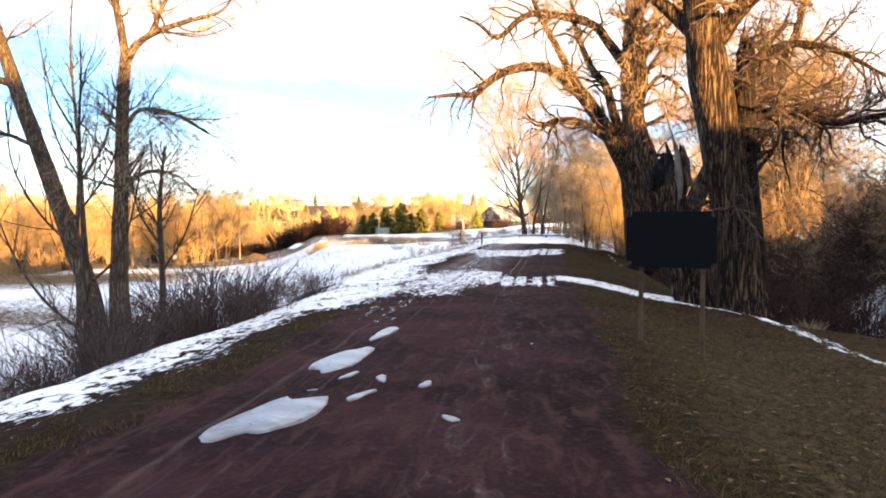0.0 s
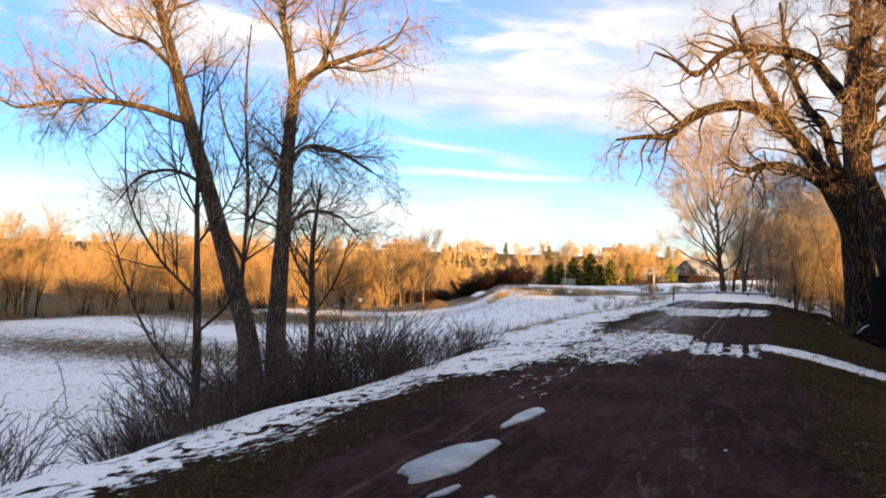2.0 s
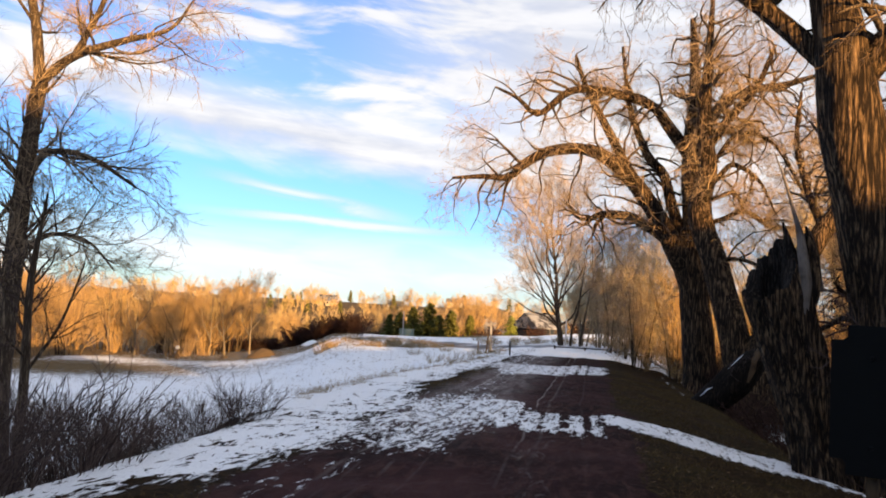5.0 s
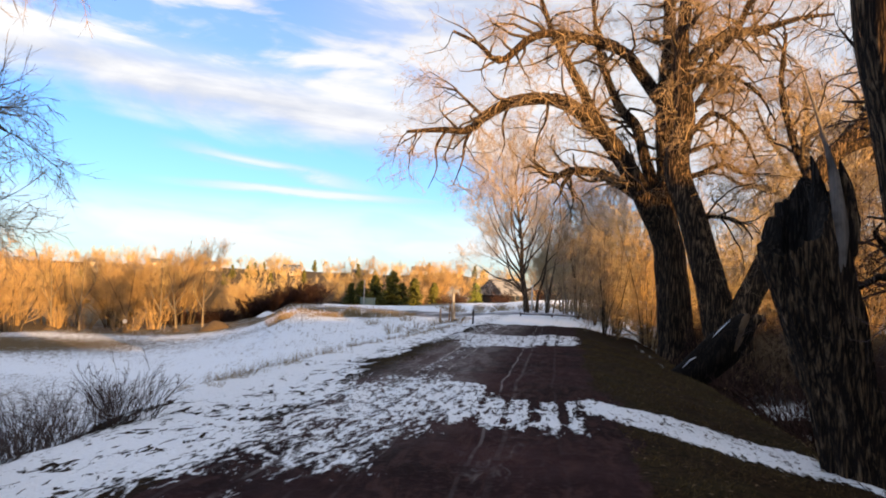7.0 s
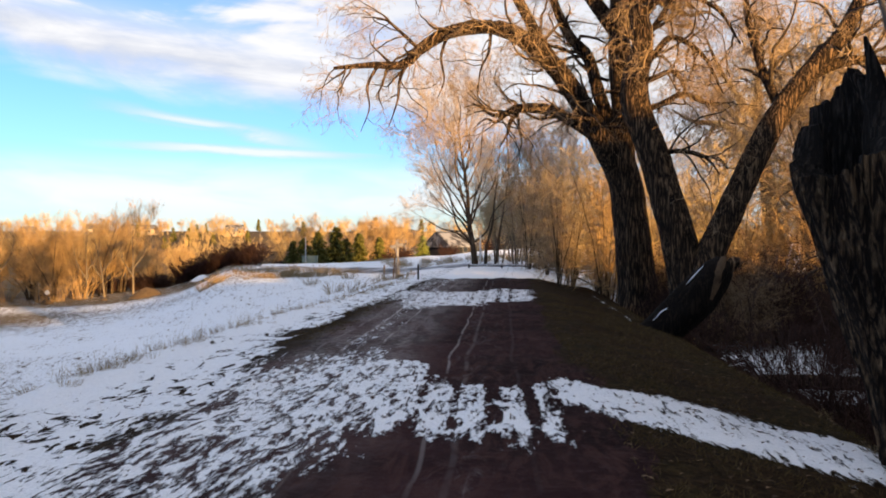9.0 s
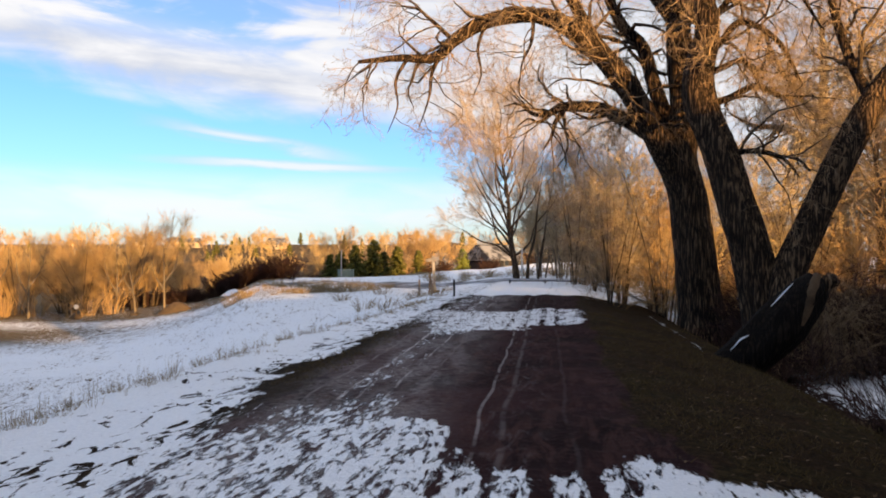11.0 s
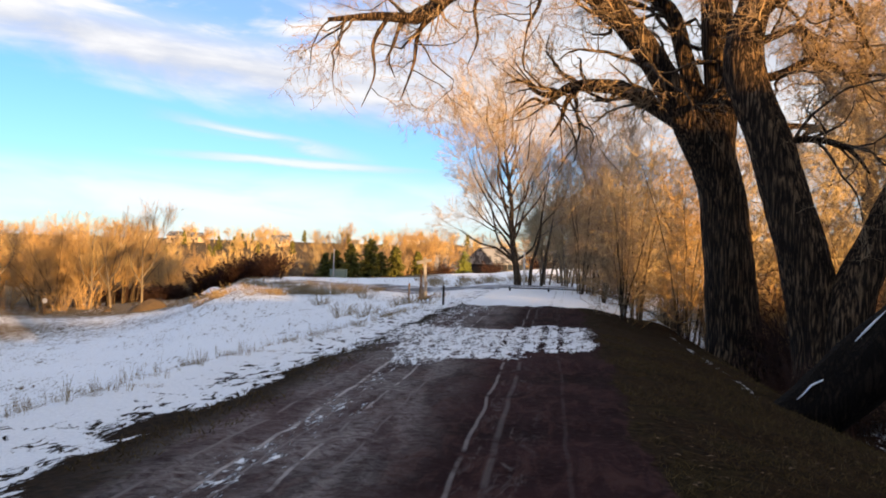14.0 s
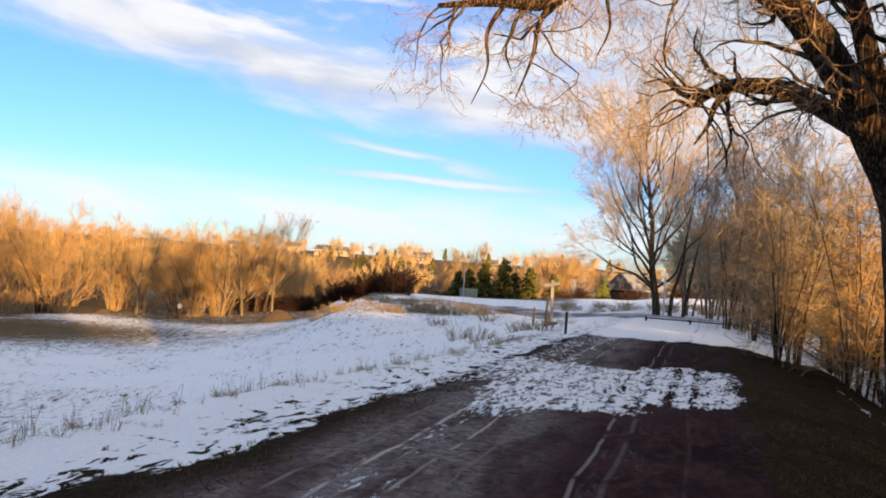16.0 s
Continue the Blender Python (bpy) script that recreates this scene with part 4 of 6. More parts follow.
# thin dark saplings at the foot of the bank
sapling_recipe = [
    dict(count=46, length=(0.5, 1.7), angle=(30, 60), segments=5, wiggle=0.12, lift=0.10, ratio=0.5, thick=0.025, start=0.2),
    dict(count=260, length=(0.25, 0.8), angle=(25, 60), segments=3, wiggle=0.18, lift=0.03, ratio=0.6, thick=0.009),
    dict(count=900, length=(0.12, 0.4), angle=(20, 55), segments=1, wiggle=0.2, lift=0.0, ratio=0.7, thick=0.005),
]
tree("sapling", "thin brown sapling with fine upright branches", [
    [(-5.75, 11.7, -1.3, 0.075), (-5.75, 11.7, 0.3, 0.06), (-5.8, 11.7, 1.6, 0.042), (-5.84, 11.7, 2.8, 0.026), (-5.8, 11.7, 3.8, 0.014), (-5.8, 11.7, 4.5, 0.006)],
], [
    [(-5.75, 11.7, -0.3, 0.026), (-6.5, 11.9, 0.2, 0.022), (-7.1, 12.1, 0.9, 0.018), (-7.6, 12.2, 2.0, 0.007)],
    [(-5.75, 11.7, 0.5, 0.022), (-5.2, 11.6, 1.0, 0.018), (-4.9, 11.5, 1.8, 0.013), (-4.7, 11.4, 2.7, 0.005)],
    [(-5.8, 11.7, 1.0, 0.022), (-6.4, 11.6, 1.6, 0.018), (-6.8, 11.5, 2.4, 0.012), (-6.9, 11.5, 3.4, 0.005)],
    [(-5.83, 11.7, 1.7, 0.018), (-5.35, 11.8, 2.5, 0.013), (-5.1, 11.9, 3.7, 0.005)],
    [(-5.84, 11.7, 2.2, 0.017), (-6.3, 11.8, 3.0, 0.012), (-6.5, 11.9, 4.1, 0.005)],
], [
    dict(count=100, length=(0.5, 1.6), angle=(25, 55), segments=5, wiggle=0.14, lift=0.10, ratio=0.6, thick=0.012, start=0.1),
    dict(count=620, length=(0.25, 0.8), angle=(25, 60), segments=3, wiggle=0.18, lift=0.03, ratio=0.6, thick=0.006),
    dict(count=2400, length=(0.12, 0.4), angle=(20, 55), segments=1, wiggle=0.2, lift=0.0, ratio=0.8, thick=0.004),
], 31, BARK_SMALL, TWIG_BROWN, sides=9, flare=0.2)
tree("sapling", "thin dark bare sapling on the snowy bank", [
    [(-7.3, 19.6, -2.0, 0.10), (-7.3, 19.6, 0.0, 0.08), (-7.35, 19.6, 1.8, 0.06), (-7.2, 19.6, 3.4, 0.02)],
], [
    [(-7.3, 19.6, 0.2, 0.03), (-6.7, 19.5, 1.1, 0.025), (-6.3, 19.4, 2.2, 0.01)],
    [(-7.3, 19.6, 0.8, 0.03), (-7.9, 19.7, 1.7, 0.025), (-8.2, 19.8, 2.8, 0.01)],
], sapling_recipe, 32, BARK_SMALL, TWIG_DARK, sides=9, flare=0.2)
tree("sapling", "tall thin dark sapling behind the leaning tree", [
    [(-11.6, 24.5, -3.2, 0.09), (-11.7, 24.5, 0.5, 0.07), (-11.6, 24.5, 3.5, 0.055), (-11.8, 24.5, 6.6, 0.035), (-11.7, 24.5, 8.8, 0.02)],
], [
    [(-11.7, 24.5, 1.5, 0.05), (-12.6, 24.6, 2.8, 0.04), (-13.2, 24.7, 4.6, 0.015)],
    [(-11.6, 24.5, 2.6, 0.05), (-10.8, 24.6, 4.0, 0.04), (-10.4, 24.7, 6.0, 0.015)],
    [(-11.7, 24.5, 4.2, 0.04), (-12.4, 24.4, 5.6, 0.03), (-12.8, 24.4, 7.4, 0.012)],
], sapling_recipe, 33, BARK_SMALL, TWIG_DARK, sides=9, flare=0.2)

# willow scrub on the left slope and bramble in the ditch
scrub_recipe = [
    dict(count=90, length=(0.25, 0.75), angle=(15, 45), segments=2, wiggle=0.16, lift=0.10, ratio=0.7, thick=0.007, start=0.2),
    dict(count=340, length=(0.10, 0.32), angle=(15, 50), segments=1, wiggle=0.15, lift=0.05, ratio=0.9, thick=0.005),
]
scrub = [thicket_mesh("willow_scrub", 50 + n, 46, 1.25, 0.85, scrub_recipe, [TWIG_DARK, TWIG_DARK], 0.011, 0.6, 0.0042) for n in range(4)]
spots = []
for y in np.arange(4.5, 19.8, 0.62):
    for u in (-4.6, -5.3, -6.0, -6.9, -7.9):
        if wild.random() < 0.74:
            yy = y + wild.uniform(-0.4, 0.4)
            spots.append((float(track(yy)) + u + wild.uniform(-0.5, 0.5), yy))
wild.uniform(size=3 * len(spots))
brush = np.random.default_rng(9)
spots = [p for p in spots if brush.random() < 0.95]
# a clear strip of snow crosses the slope
spots = [p for p in spots if abs(p[1] - 7.5 + 1.35 * (p[0] + 4.7)) > 1.2]
near = [p for p in spots if p[1] < 10.0 and p[0] - float(track(p[1])) > -5.2]
rest = [p for p in spots if p[1] < 15.5 and p not in near]
scatter("willow_scrub", "low dark bare scrub rising from the snow", "shrub", scrub, near, brush, 0.45, 0.80, "scrub on the slope")
scatter("willow_scrub", "dark bare many-stemmed scrub rising from the snow", "shrub", scrub, rest, brush, 0.75, 1.15, "scrub on the slope")
scatter("willow_scrub", "low dark bare scrub rising from the snow", "shrub", scrub, [p for p in spots if p[1] >= 15.5], brush, 0.4, 0.7, "scrub on the slope")
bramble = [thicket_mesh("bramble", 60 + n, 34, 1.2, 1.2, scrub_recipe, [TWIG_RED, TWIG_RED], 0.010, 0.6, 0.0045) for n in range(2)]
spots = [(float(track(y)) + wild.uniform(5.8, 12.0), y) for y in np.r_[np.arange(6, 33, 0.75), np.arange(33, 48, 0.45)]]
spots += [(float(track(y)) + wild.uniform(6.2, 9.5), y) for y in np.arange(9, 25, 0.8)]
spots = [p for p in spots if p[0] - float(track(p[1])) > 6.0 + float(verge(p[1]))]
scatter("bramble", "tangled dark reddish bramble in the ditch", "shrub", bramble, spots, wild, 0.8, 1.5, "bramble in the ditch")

# brown thicket along the far side of the ditch
thicket_recipe = [
    dict(count=85, length=(0.7, 2.0), angle=(25, 70), segments=4, wiggle=0.36, lift=0.03, ratio=0.6, thick=0.018, start=0.10),
    dict(count=420, length=(0.5, 1.4), angle=(25, 75), segments=2, wiggle=0.4, lift=0.0, ratio=0.8, thick=0.015),
    dict(count=1400, length=(0.22, 0.75), angle=(25, 70), segments=1, wiggle=0.2, lift=-0.04, ratio=1.0, thick=0.0095),
]
thickets = [thicket_mesh("thicket", 70 + n, 9, 5.8, 1.7, thicket_recipe, [BARK_SMALL, (TWIG_MID, TWIG_STRAW, TWIG_WILLOW)[n]], 0.05, 0.35, 0.0075) for n in range(3)]
spots = [(7.9, 45.5), (8.8, 47.5), (9.6, 44.2), (10.6, 48.5), (12.0, 46.0), (13.5, 49.0), (11.2, 52.5), (14.8, 44.6), (16.5, 47.5), (9.2, 55.5), (12.8, 56.5), (16.0, 53), (18.8, 43.5), (21.5, 46.5), (22.5, 42), (24.0, 37), (26, 43), (23.5, 32), (27.5, 38), (9.8, 62), (12.5, 64), (10.8, 66), (9.3, 50.0), (10.6, 58), (9.0, 60.5)]
slope = [(float(track(y)) + 13.0 + wild.uniform(-0.6, 4.2), y) for y in np.arange(14, 42, 1.6)]
scatter("thicket", "sunlit brown leafless thicket beside the ditch", "shrub", thickets, spots, wild, 0.65, 1.15, "thicket by the ditch")
brown = [thicket_mesh("thicket", 75 + n, 11, 6.0, 1.9, thicket_recipe, [BARK_SMALL, (TWIG_MID, TWIG_WILLOW)[n]], 0.05, 0.35, 0.0085) for n in range(2)]
slopes = np.random.default_rng(75)
slope = [p for p in slope if slopes.random() < 0.7 and p[1] < 28]
scatter("thicket", "dense golden-brown leafless thicket on the ditch bank", "shrub", brown, slope, slopes, 0.7, 1.1, "brown thicket on the bank")
# low thickets whose dark stem colours stand in for shade under the brush
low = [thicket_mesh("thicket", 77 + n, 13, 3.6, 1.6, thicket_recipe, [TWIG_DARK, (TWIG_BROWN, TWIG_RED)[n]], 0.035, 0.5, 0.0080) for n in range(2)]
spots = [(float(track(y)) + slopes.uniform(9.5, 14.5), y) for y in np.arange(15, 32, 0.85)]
scatter("thicket", "low leafless thicket coloured dark brown to stand in for ditch shade", "shrub", low, spots, slopes, 0.6, 0.95, "dark thicket in the ditch")
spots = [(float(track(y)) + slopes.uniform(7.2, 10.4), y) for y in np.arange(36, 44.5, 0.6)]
scatter("thicket", "low leafless thicket coloured dark brown to stand in for ditch shade", "shrub", low, spots, slopes, 0.6, 0.85, "dark thicket in the ditch")

back_recipe = [
    dict(count=60, length=(1.8, 4.6), angle=(25, 65), segments=5, wiggle=0.2, lift=0.02, ratio=0.5, thick=0.07, start=0.15),
    dict(count=300, length=(0.9, 2.4), angle=(25, 65), segments=3, wiggle=0.25, lift=-0.03, ratio=0.55, thick=0.026),
    dict(count=900, length=(0.6, 1.5), angle=(20, 65), segments=2, wiggle=0.25, lift=-0.10, ratio=0.8, thick=0.018),
    dict(count=3400, length=(0.3, 0.9), angle=(20, 65), segments=1, wiggle=0.2, lift=-0.12, ratio=1.0, thick=0.0125),
]
back = [thicket_mesh("ash_tree", 80 + n, 4, 11.0, 3.8, back_recipe, [BARK_SMALL, (TWIG_MID, TWIG_STRAW, TWIG_STRAW)[n]], 0.16, 0.5, 0.0105) for n in range(3)]
spots = [(15.5, 50), (12.8, 51.5), (14.5, 47.5), (13.4, 74), (26, 38.5), (30.5, 40), (29.5, 31), (21.5, 51.5), (25.0, 56), (19.8, 47.5), (29, 50)]
scatter("ash_tree", "tall bare tree with sunlit twigs behind the ditch", "tree", back, spots, wild, 0.85, 1.22, "trees behind the ditch")
brush_recipe = [
    dict(count=70, length=(1.6, 3.6), angle=(15, 42), segments=5, wiggle=0.14, lift=0.08, ratio=0.5, thick=0.05, start=0.15),
    dict(count=420, length=(0.8, 2.0), angle=(15, 45), segments=3, wiggle=0.18, lift=0.05, ratio=0.6, thick=0.020),
    dict(count=900, length=(0.5, 1.3), angle=(15, 50), segments=2, wiggle=0.2, lift=0.02, ratio=0.8, thick=0.014),
    dict(count=2100, length=(0.3, 0.8), angle=(20, 60), segments=1, wiggle=0.2, lift=0.0, ratio=1.0, thick=0.0115),
]
brushes = [thicket_mesh("aspen_tree", 85 + n, 5, 9.0, 2.3, brush_recipe, [PALE_BARK, (TWIG_STRAW, TWIG_PALE)[n]], 0.10, 0.5, 0.010) for n in range(2)]
spots = [(9.9, 71.5), (11.9, 67.5), (9.0, 75.5), (14.2, 63.0), (10.9, 79.5)]
scatter("aspen_tree", "pale upright bare tree with fine straw-coloured twigs", "tree", brushes, spots, np.random.default_rng(91), 0.85, 1.12, "pale trees by the crossing")
under = [thicket_mesh("hedge_shrub", 90 + n, 30, 2.6, 1.3, scrub_recipe, [TWIG_WILLOW, TWIG_WILLOW], 0.018, 0.7, 0.0075) for n in range(2)]
spots = [(float(track(y)) + wild.uniform(13.5, 24), y) for y in np.arange(12, 62, 1.1)]
spots += [(float(track(y)) + wild.uniform(7.5, 14.0), y) for y in np.arange(40, 60, 0.7)]
scatter("hedge_shrub", "low brown bare shrub on the far ditch bank", "shrub", under, spots, wild, 0.8, 1.35, "shrubs on the far bank")

# the lone fan-shaped tree near the crossing
fan_recipe = [
    dict(count=70, length=(2.0, 4.6), angle=(20, 48), segments=6, wiggle=0.09, lift=0.05, ratio=0.5, thick=0.07, start=0.2),
    dict(count=600, length=(0.9, 2.2), angle=(18, 45), segments=4, wiggle=0.12, lift=0.05, ratio=0.55, thick=0.022),
    dict(count=3400, length=(0.5, 1.3), angle=(18, 48), segments=3, wiggle=0.2, lift=0.03, ratio=0.8, thick=0.014),
    dict(count=12000, length=(0.25, 0.8), angle=(18, 55), segments=1, wiggle=0.2, lift=0.02, ratio=1.0, thick=0.0095),
]
elm_limbs = []
elm_rng = np.random.default_rng(43)
for n in range(19):
    turn, low = 2.4 * n, 1.7 + 0.33 * n
    out = (3.2 - 0.11 * n) * elm_rng.uniform(0.75, 1.15)
    cx, cy = math.cos(turn) * out, math.sin(turn) * out
    x0 = 6.45 - 0.1 * low
    bend = elm_rng.normal(size=(4, 3)) * 0.16
    line = [(0.0, 0.0, 0.085 - 0.0026 * n), (0.34, 1.0, 0.064), (0.62, 2.3, 0.046), (0.86, 3.7, 0.03), (1.0, 5.0, 0.012)]
    elm_limbs.append([(x0 + f * cx + (bend[k - 1][0] if k else 0), 70 + f * cy + (bend[k - 1][1] if k else 0), min(11.2 + 0.04 * n, low + h - 0.3 + 0.05 * n), r) for k, (f, h, r) in enumerate(line)])
tree("elm_tree", "fan-shaped bare tree with a pale sunlit crown", [
    [(6.7, 70, -0.9, 0.26), (6.55, 70, 1.0, 0.20), (6.2, 70.05, 3.2, 0.155), (6.1, 70, 5.4, 0.11), (5.6, 70, 8.6, 0.07), (5.4, 70, 11.0, 0.025)],
    [(7.4, 70.3, -0.9, 0.13), (7.5, 70.3, 1.2, 0.10), (7.9, 70.2, 2.8, 0.08), (8.1, 70.2, 4.8, 0.055), (8.5, 70.3, 7.4, 0.02)],
    [(8.1, 70.9, -0.9, 0.10), (8.4, 70.9, 1.4, 0.085), (8.7, 70.8, 3.4, 0.06), (9.2, 70.8, 6.6, 0.02)],
], elm_limbs + [
    [(6.4, 70, 1.5, 0.085), (5.3, 69.8, 2.3, 0.065), (4.2, 69.6, 2.6, 0.045), (3.0, 69.4, 3.3, 0.02)],
    [(6.35, 70, 2.1, 0.08), (5.5, 69.9, 3.3, 0.06), (4.5, 69.7, 4.0, 0.04), (3.4, 69.6, 5.2, 0.015)],
    [(6.3, 70, 2.9, 0.07), (5.5, 70.2, 4.6, 0.05), (4.6, 70.3, 5.8, 0.035), (3.9, 70.3, 7.4, 0.012)],
], fan_recipe, 41, BARK_SMALL, TWIG_PALE, sides=10, min_twig=0.0080)

# orange willows along the edge of the low field
willow_recipe = [
    dict(count=110, length=(1.4, 3.2), angle=(18, 50), segments=4, wiggle=0.12, lift=0.06, ratio=0.55, thick=0.04, start=0.2),
    dict(count=500, length=(0.8, 1.9), angle=(12, 40), segments=2, wiggle=0.12, lift=0.07, ratio=0.6, thick=0.016),
    dict(count=4200, length=(0.4, 1.3), angle=(15, 55), segments=1, wiggle=0.1, lift=0.03, ratio=1.0, thick=0.011),
]
willows = [thicket_mesh("willow_tree", 100 + n, 9, 6.6, 3.2, willow_recipe, [BARK_SMALL, TWIG_WILLOW], 0.11, 1.2, 0.0095) for n in range(3)]
spots = [(-27.5, 84), (-25.4, 85), (-29.3, 84.5), (-30.5, 86), (-34.5, 85), (-38, 87), (-41.5, 84), (-45.5, 87), (-50, 85), (-55, 88), (-60, 86), (-66, 88), (-25.5, 90), (-33, 91), (-43, 92), (-53, 93)]
scatter("willow_tree", "dense orange-twigged willow at the edge of the field", "tree", willows, spots, wild, 0.78, 1.08, "willows by the field")
spots = [(-35.2, 75.5), (-38.0, 71.5), (-39.3, 66.5), (-41.0, 62), (-42.5, 57.5), (-44.2, 53), (-45.8, 48.5), (-48.5, 45), (-47.5, 55), (-45.0, 64)]
woodside = np.random.default_rng(55)
scatter("willow_tree", "dense orange-twigged willow beside the snowy field", "tree", willows, spots, woodside, 0.7, 1.0, "willows by the field")
spots = [(float(np.interp(y, (40, 50, 60, 70, 76), (-46, -42, -39.5, -37, -34.5))) + woodside.uniform(-1.5, 0.6), y) for y in np.arange(42, 76, 1.5)]
scatter("hedge_shrub", "low brown bare shrub at the edge of the field", "shrub", under, spots, woodside, 0.5, 0.9, "shrubs by the field")
spots = [(-25 - 2.1 * n + wild.uniform(-1, 1), 81.5 + wild.uniform(-1.5, 1.5)) for n in range(22)]
scatter("hedge_shrub", "low brown bare shrub at the edge of the field", "shrub", under, spots, wild, 0.7, 1.2, "shrubs by the field")

dark_hedge = [thicket_mesh("hedge", 110 + n, 60, 2.4, 1.9, [dict(count=120, length=(0.5, 1.2), angle=(15, 55), segments=2, wiggle=0.15, lift=0.05, ratio=0.7, thick=0.025), dict(count=900, length=(0.3, 0.7), angle=(15, 60), segments=1, wiggle=0.15, lift=0.03, ratio=1.0, thick=0.028)], [TWIG_RED, TWIG_RED], 0.035, 1.0, 0.022) for n in range(2)]
spots = [(-11.8 - 0.95 * n + wild.uniform(-0.3, 0.3), 86.0 + 0.42 * n + wild.uniform(-0.6, 0.6)) for n in range(19)] + [(-13.0, 87.6), (-14.9, 88.2), (-16.8, 88.0), (-18.2, 89.4)]
tall = [p for p in spots if p[0] > -18.5]
scatter("hedge", "dense dark bare hedge past the field", "shrub", dark_hedge, tall, wild, 0.65, 0.9, "dark hedge")
scatter("hedge", "low dark bare hedge past the field", "shrub", dark_hedge, [p for p in spots if p not in tall], wild, 0.45, 0.62, "dark hedge")

# far woods: uncountable bare trees in belts


def far_tree(seed, height, fine=1.0):
    rng = np.random.default_rng(seed)
    lines, radii = clump_lines(rng, 4, height, height * 0.30, thick=height * 0.014, base=0.4)
    wood = tubes(lines, radii, 3)
    out = [(wood[0], split(wood[1]))]
    for count, reach, thick in ((40, (0.16, 0.36), 0.06), (200, (0.09, 0.22), 0.042), (460, (0.05, 0.16), 0.036)):
        weight = np.linalg.norm(np.diff(lines, axis=1), axis=2).sum(1)
        lines, radii = sprout(rng, lines, radii, int(count * fine), (reach[0] * height, reach[1] * height), (20, 52), 2, 0.14, 0.05, 0.8, thick, 0.3, weight / weight.sum())
        out.append(cones(lines, np.maximum(radii[:, 0], thick * 0.8 / fine)))
    return merged(out)


def woods(label, places, mats, rng, kinds=5, low=6.0, high=12.0, fine=1.0):
    stock = [far_tree(200 + n, 1.0 * (low + (high - low) * n / (kinds - 1)), fine) for n in range(kinds)]
    pieces = []
    for x, y in places:
        v, f = stock[rng.integers(kinds)]
        a, size = rng.uniform(0, 6.28), rng.uniform(0.85, 1.15)
        turn = np.array([[math.cos(a), -math.sin(a), 0], [math.sin(a), math.cos(a), 0], [0, 0, 1]]) * size
        pieces.append((v @ turn.T + np.array([x, y, ground_height(x, y) - 0.2]), f))
    v, f = merged(pieces)
    tagged(new("woods", array_mesh("woods", v, f, mats)), label, "woods", kind="stuff")


places = []
while len(places) < 62:
    x, y = wild.uniform(-160, -33), wild.uniform(98, 150)
    if x < 2 - 0.40 * (y - 10):
        places.append((x, y))
woods("sunlit bare brown woods beyond the low field", places, TWIG_WILLOW, wild, low=4.0, high=8.0)
far = np.random.default_rng(78)
for label, mat, count, west, east, near_y, far_y, low, high in (
        ("sunlit golden trees scattered along the valley", TWIG_GOLD, 90, -250, 0, 190, 330, 5.0, 9.5),
        ("far golden woods on the hill", TWIG_GOLD, 170, -420, 50, 335, 600, 7.0, 12.0),
        ("far straw-coloured woods on the hill", TWIG_STRAW, 130, -420, 50, 335, 600, 6.0, 11.0),
        ("far russet woods on the hill", TWIG_WILLOW, 80, -420, 50, 335, 600, 6.0, 10.0)):
    places = [(far.uniform(west, east), far.uniform(near_y, far_y)) for n in range(count)]
    woods(label, places, mat, far, low=low, high=high, fine=0.55)
spots = [(-26.5, 106), (-29.5, 111), (-34, 117), (-31, 124), (-39, 126), (-24.5, 113)]
scatter("willow_tree", "bare orange-twigged tree past the hedge", "tree", willows, spots, far, 0.6, 0.85, "trees past the hedge")
places = [(wild.uniform(12, 130), wild.uniform(165, 225)) for n in range(45)]
woods("far brown woods behind the houses", places, TWIG, wild, low=6.0, high=10.0)
belt = np.random.default_rng(77)
places = [(belt.uniform(-27, 0), belt.uniform(124, 134)) for n in range(46)]
woods("low brown bare belt of trees behind the evergreens", places, TWIG_MID, belt, low=2.6, high=4.6)

# ---- made things ----


def plain_look(a, b, scale=6.0, fleck=40.0):
    def build(tree, spot):
        colour = mixed(tree, grain(tree, spot, scale), a, b)
        return mixed(tree, maths(tree, "MULTIPLY", grain(tree, spot, fleck), 0.35), colour, tuple(0.7 * v for v in a)), grain(tree, spot, fleck)
    return build


def wood_look(a, b):
    def build(tree, spot):
        long = scaled(tree, spot, 14.0, 14.0, 1.1)
        lines = grain(tree, long, 3.0, 5.0, 0.65, 0.6)
        colour = mixed(tree, lines, a, b)
        return mixed(tree, step(tree, grain(tree, spot, 2.0), 0.45, 0.75), colour, tuple(0.55 * v for v in a)), lines
    return build


WEATHERED = material("weathered_wood", wood_look((0.09, 0.07, 0.055), (0.25, 0.20, 0.155)), bump=0.006)
SPLIT_WOOD = material("split_heartwood", wood_look((0.05, 0.038, 0.032), (0.20, 0.155, 0.125)), bump=0.012)
LOG_BARK = material("black_log_bark", bark_look((0.004, 0.003, 0.0025), (0.036, 0.024, 0.016), 15.0), bump=0.04)
SPIRE_WOOD = material("bleached_splinter", wood_look((0.05, 0.042, 0.037), (0.26, 0.22, 0.19)), bump=0.02)
ROTTEN = material("rotten_heartwood", bark_look((0.006, 0.005, 0.0045), (0.080, 0.064, 0.052), 18.0), bump=0.03)
CUT_WOOD = material("cut_wood", wood_look((0.05, 0.033, 0.02), (0.16, 0.105, 0.062)), bump=0.006)
PALE_WOOD = material("sun_bleached_wood", wood_look((0.26, 0.23, 0.19), (0.50, 0.46, 0.40)), bump=0.005)
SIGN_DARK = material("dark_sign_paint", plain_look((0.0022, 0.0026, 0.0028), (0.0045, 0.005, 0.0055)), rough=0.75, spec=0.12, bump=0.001)
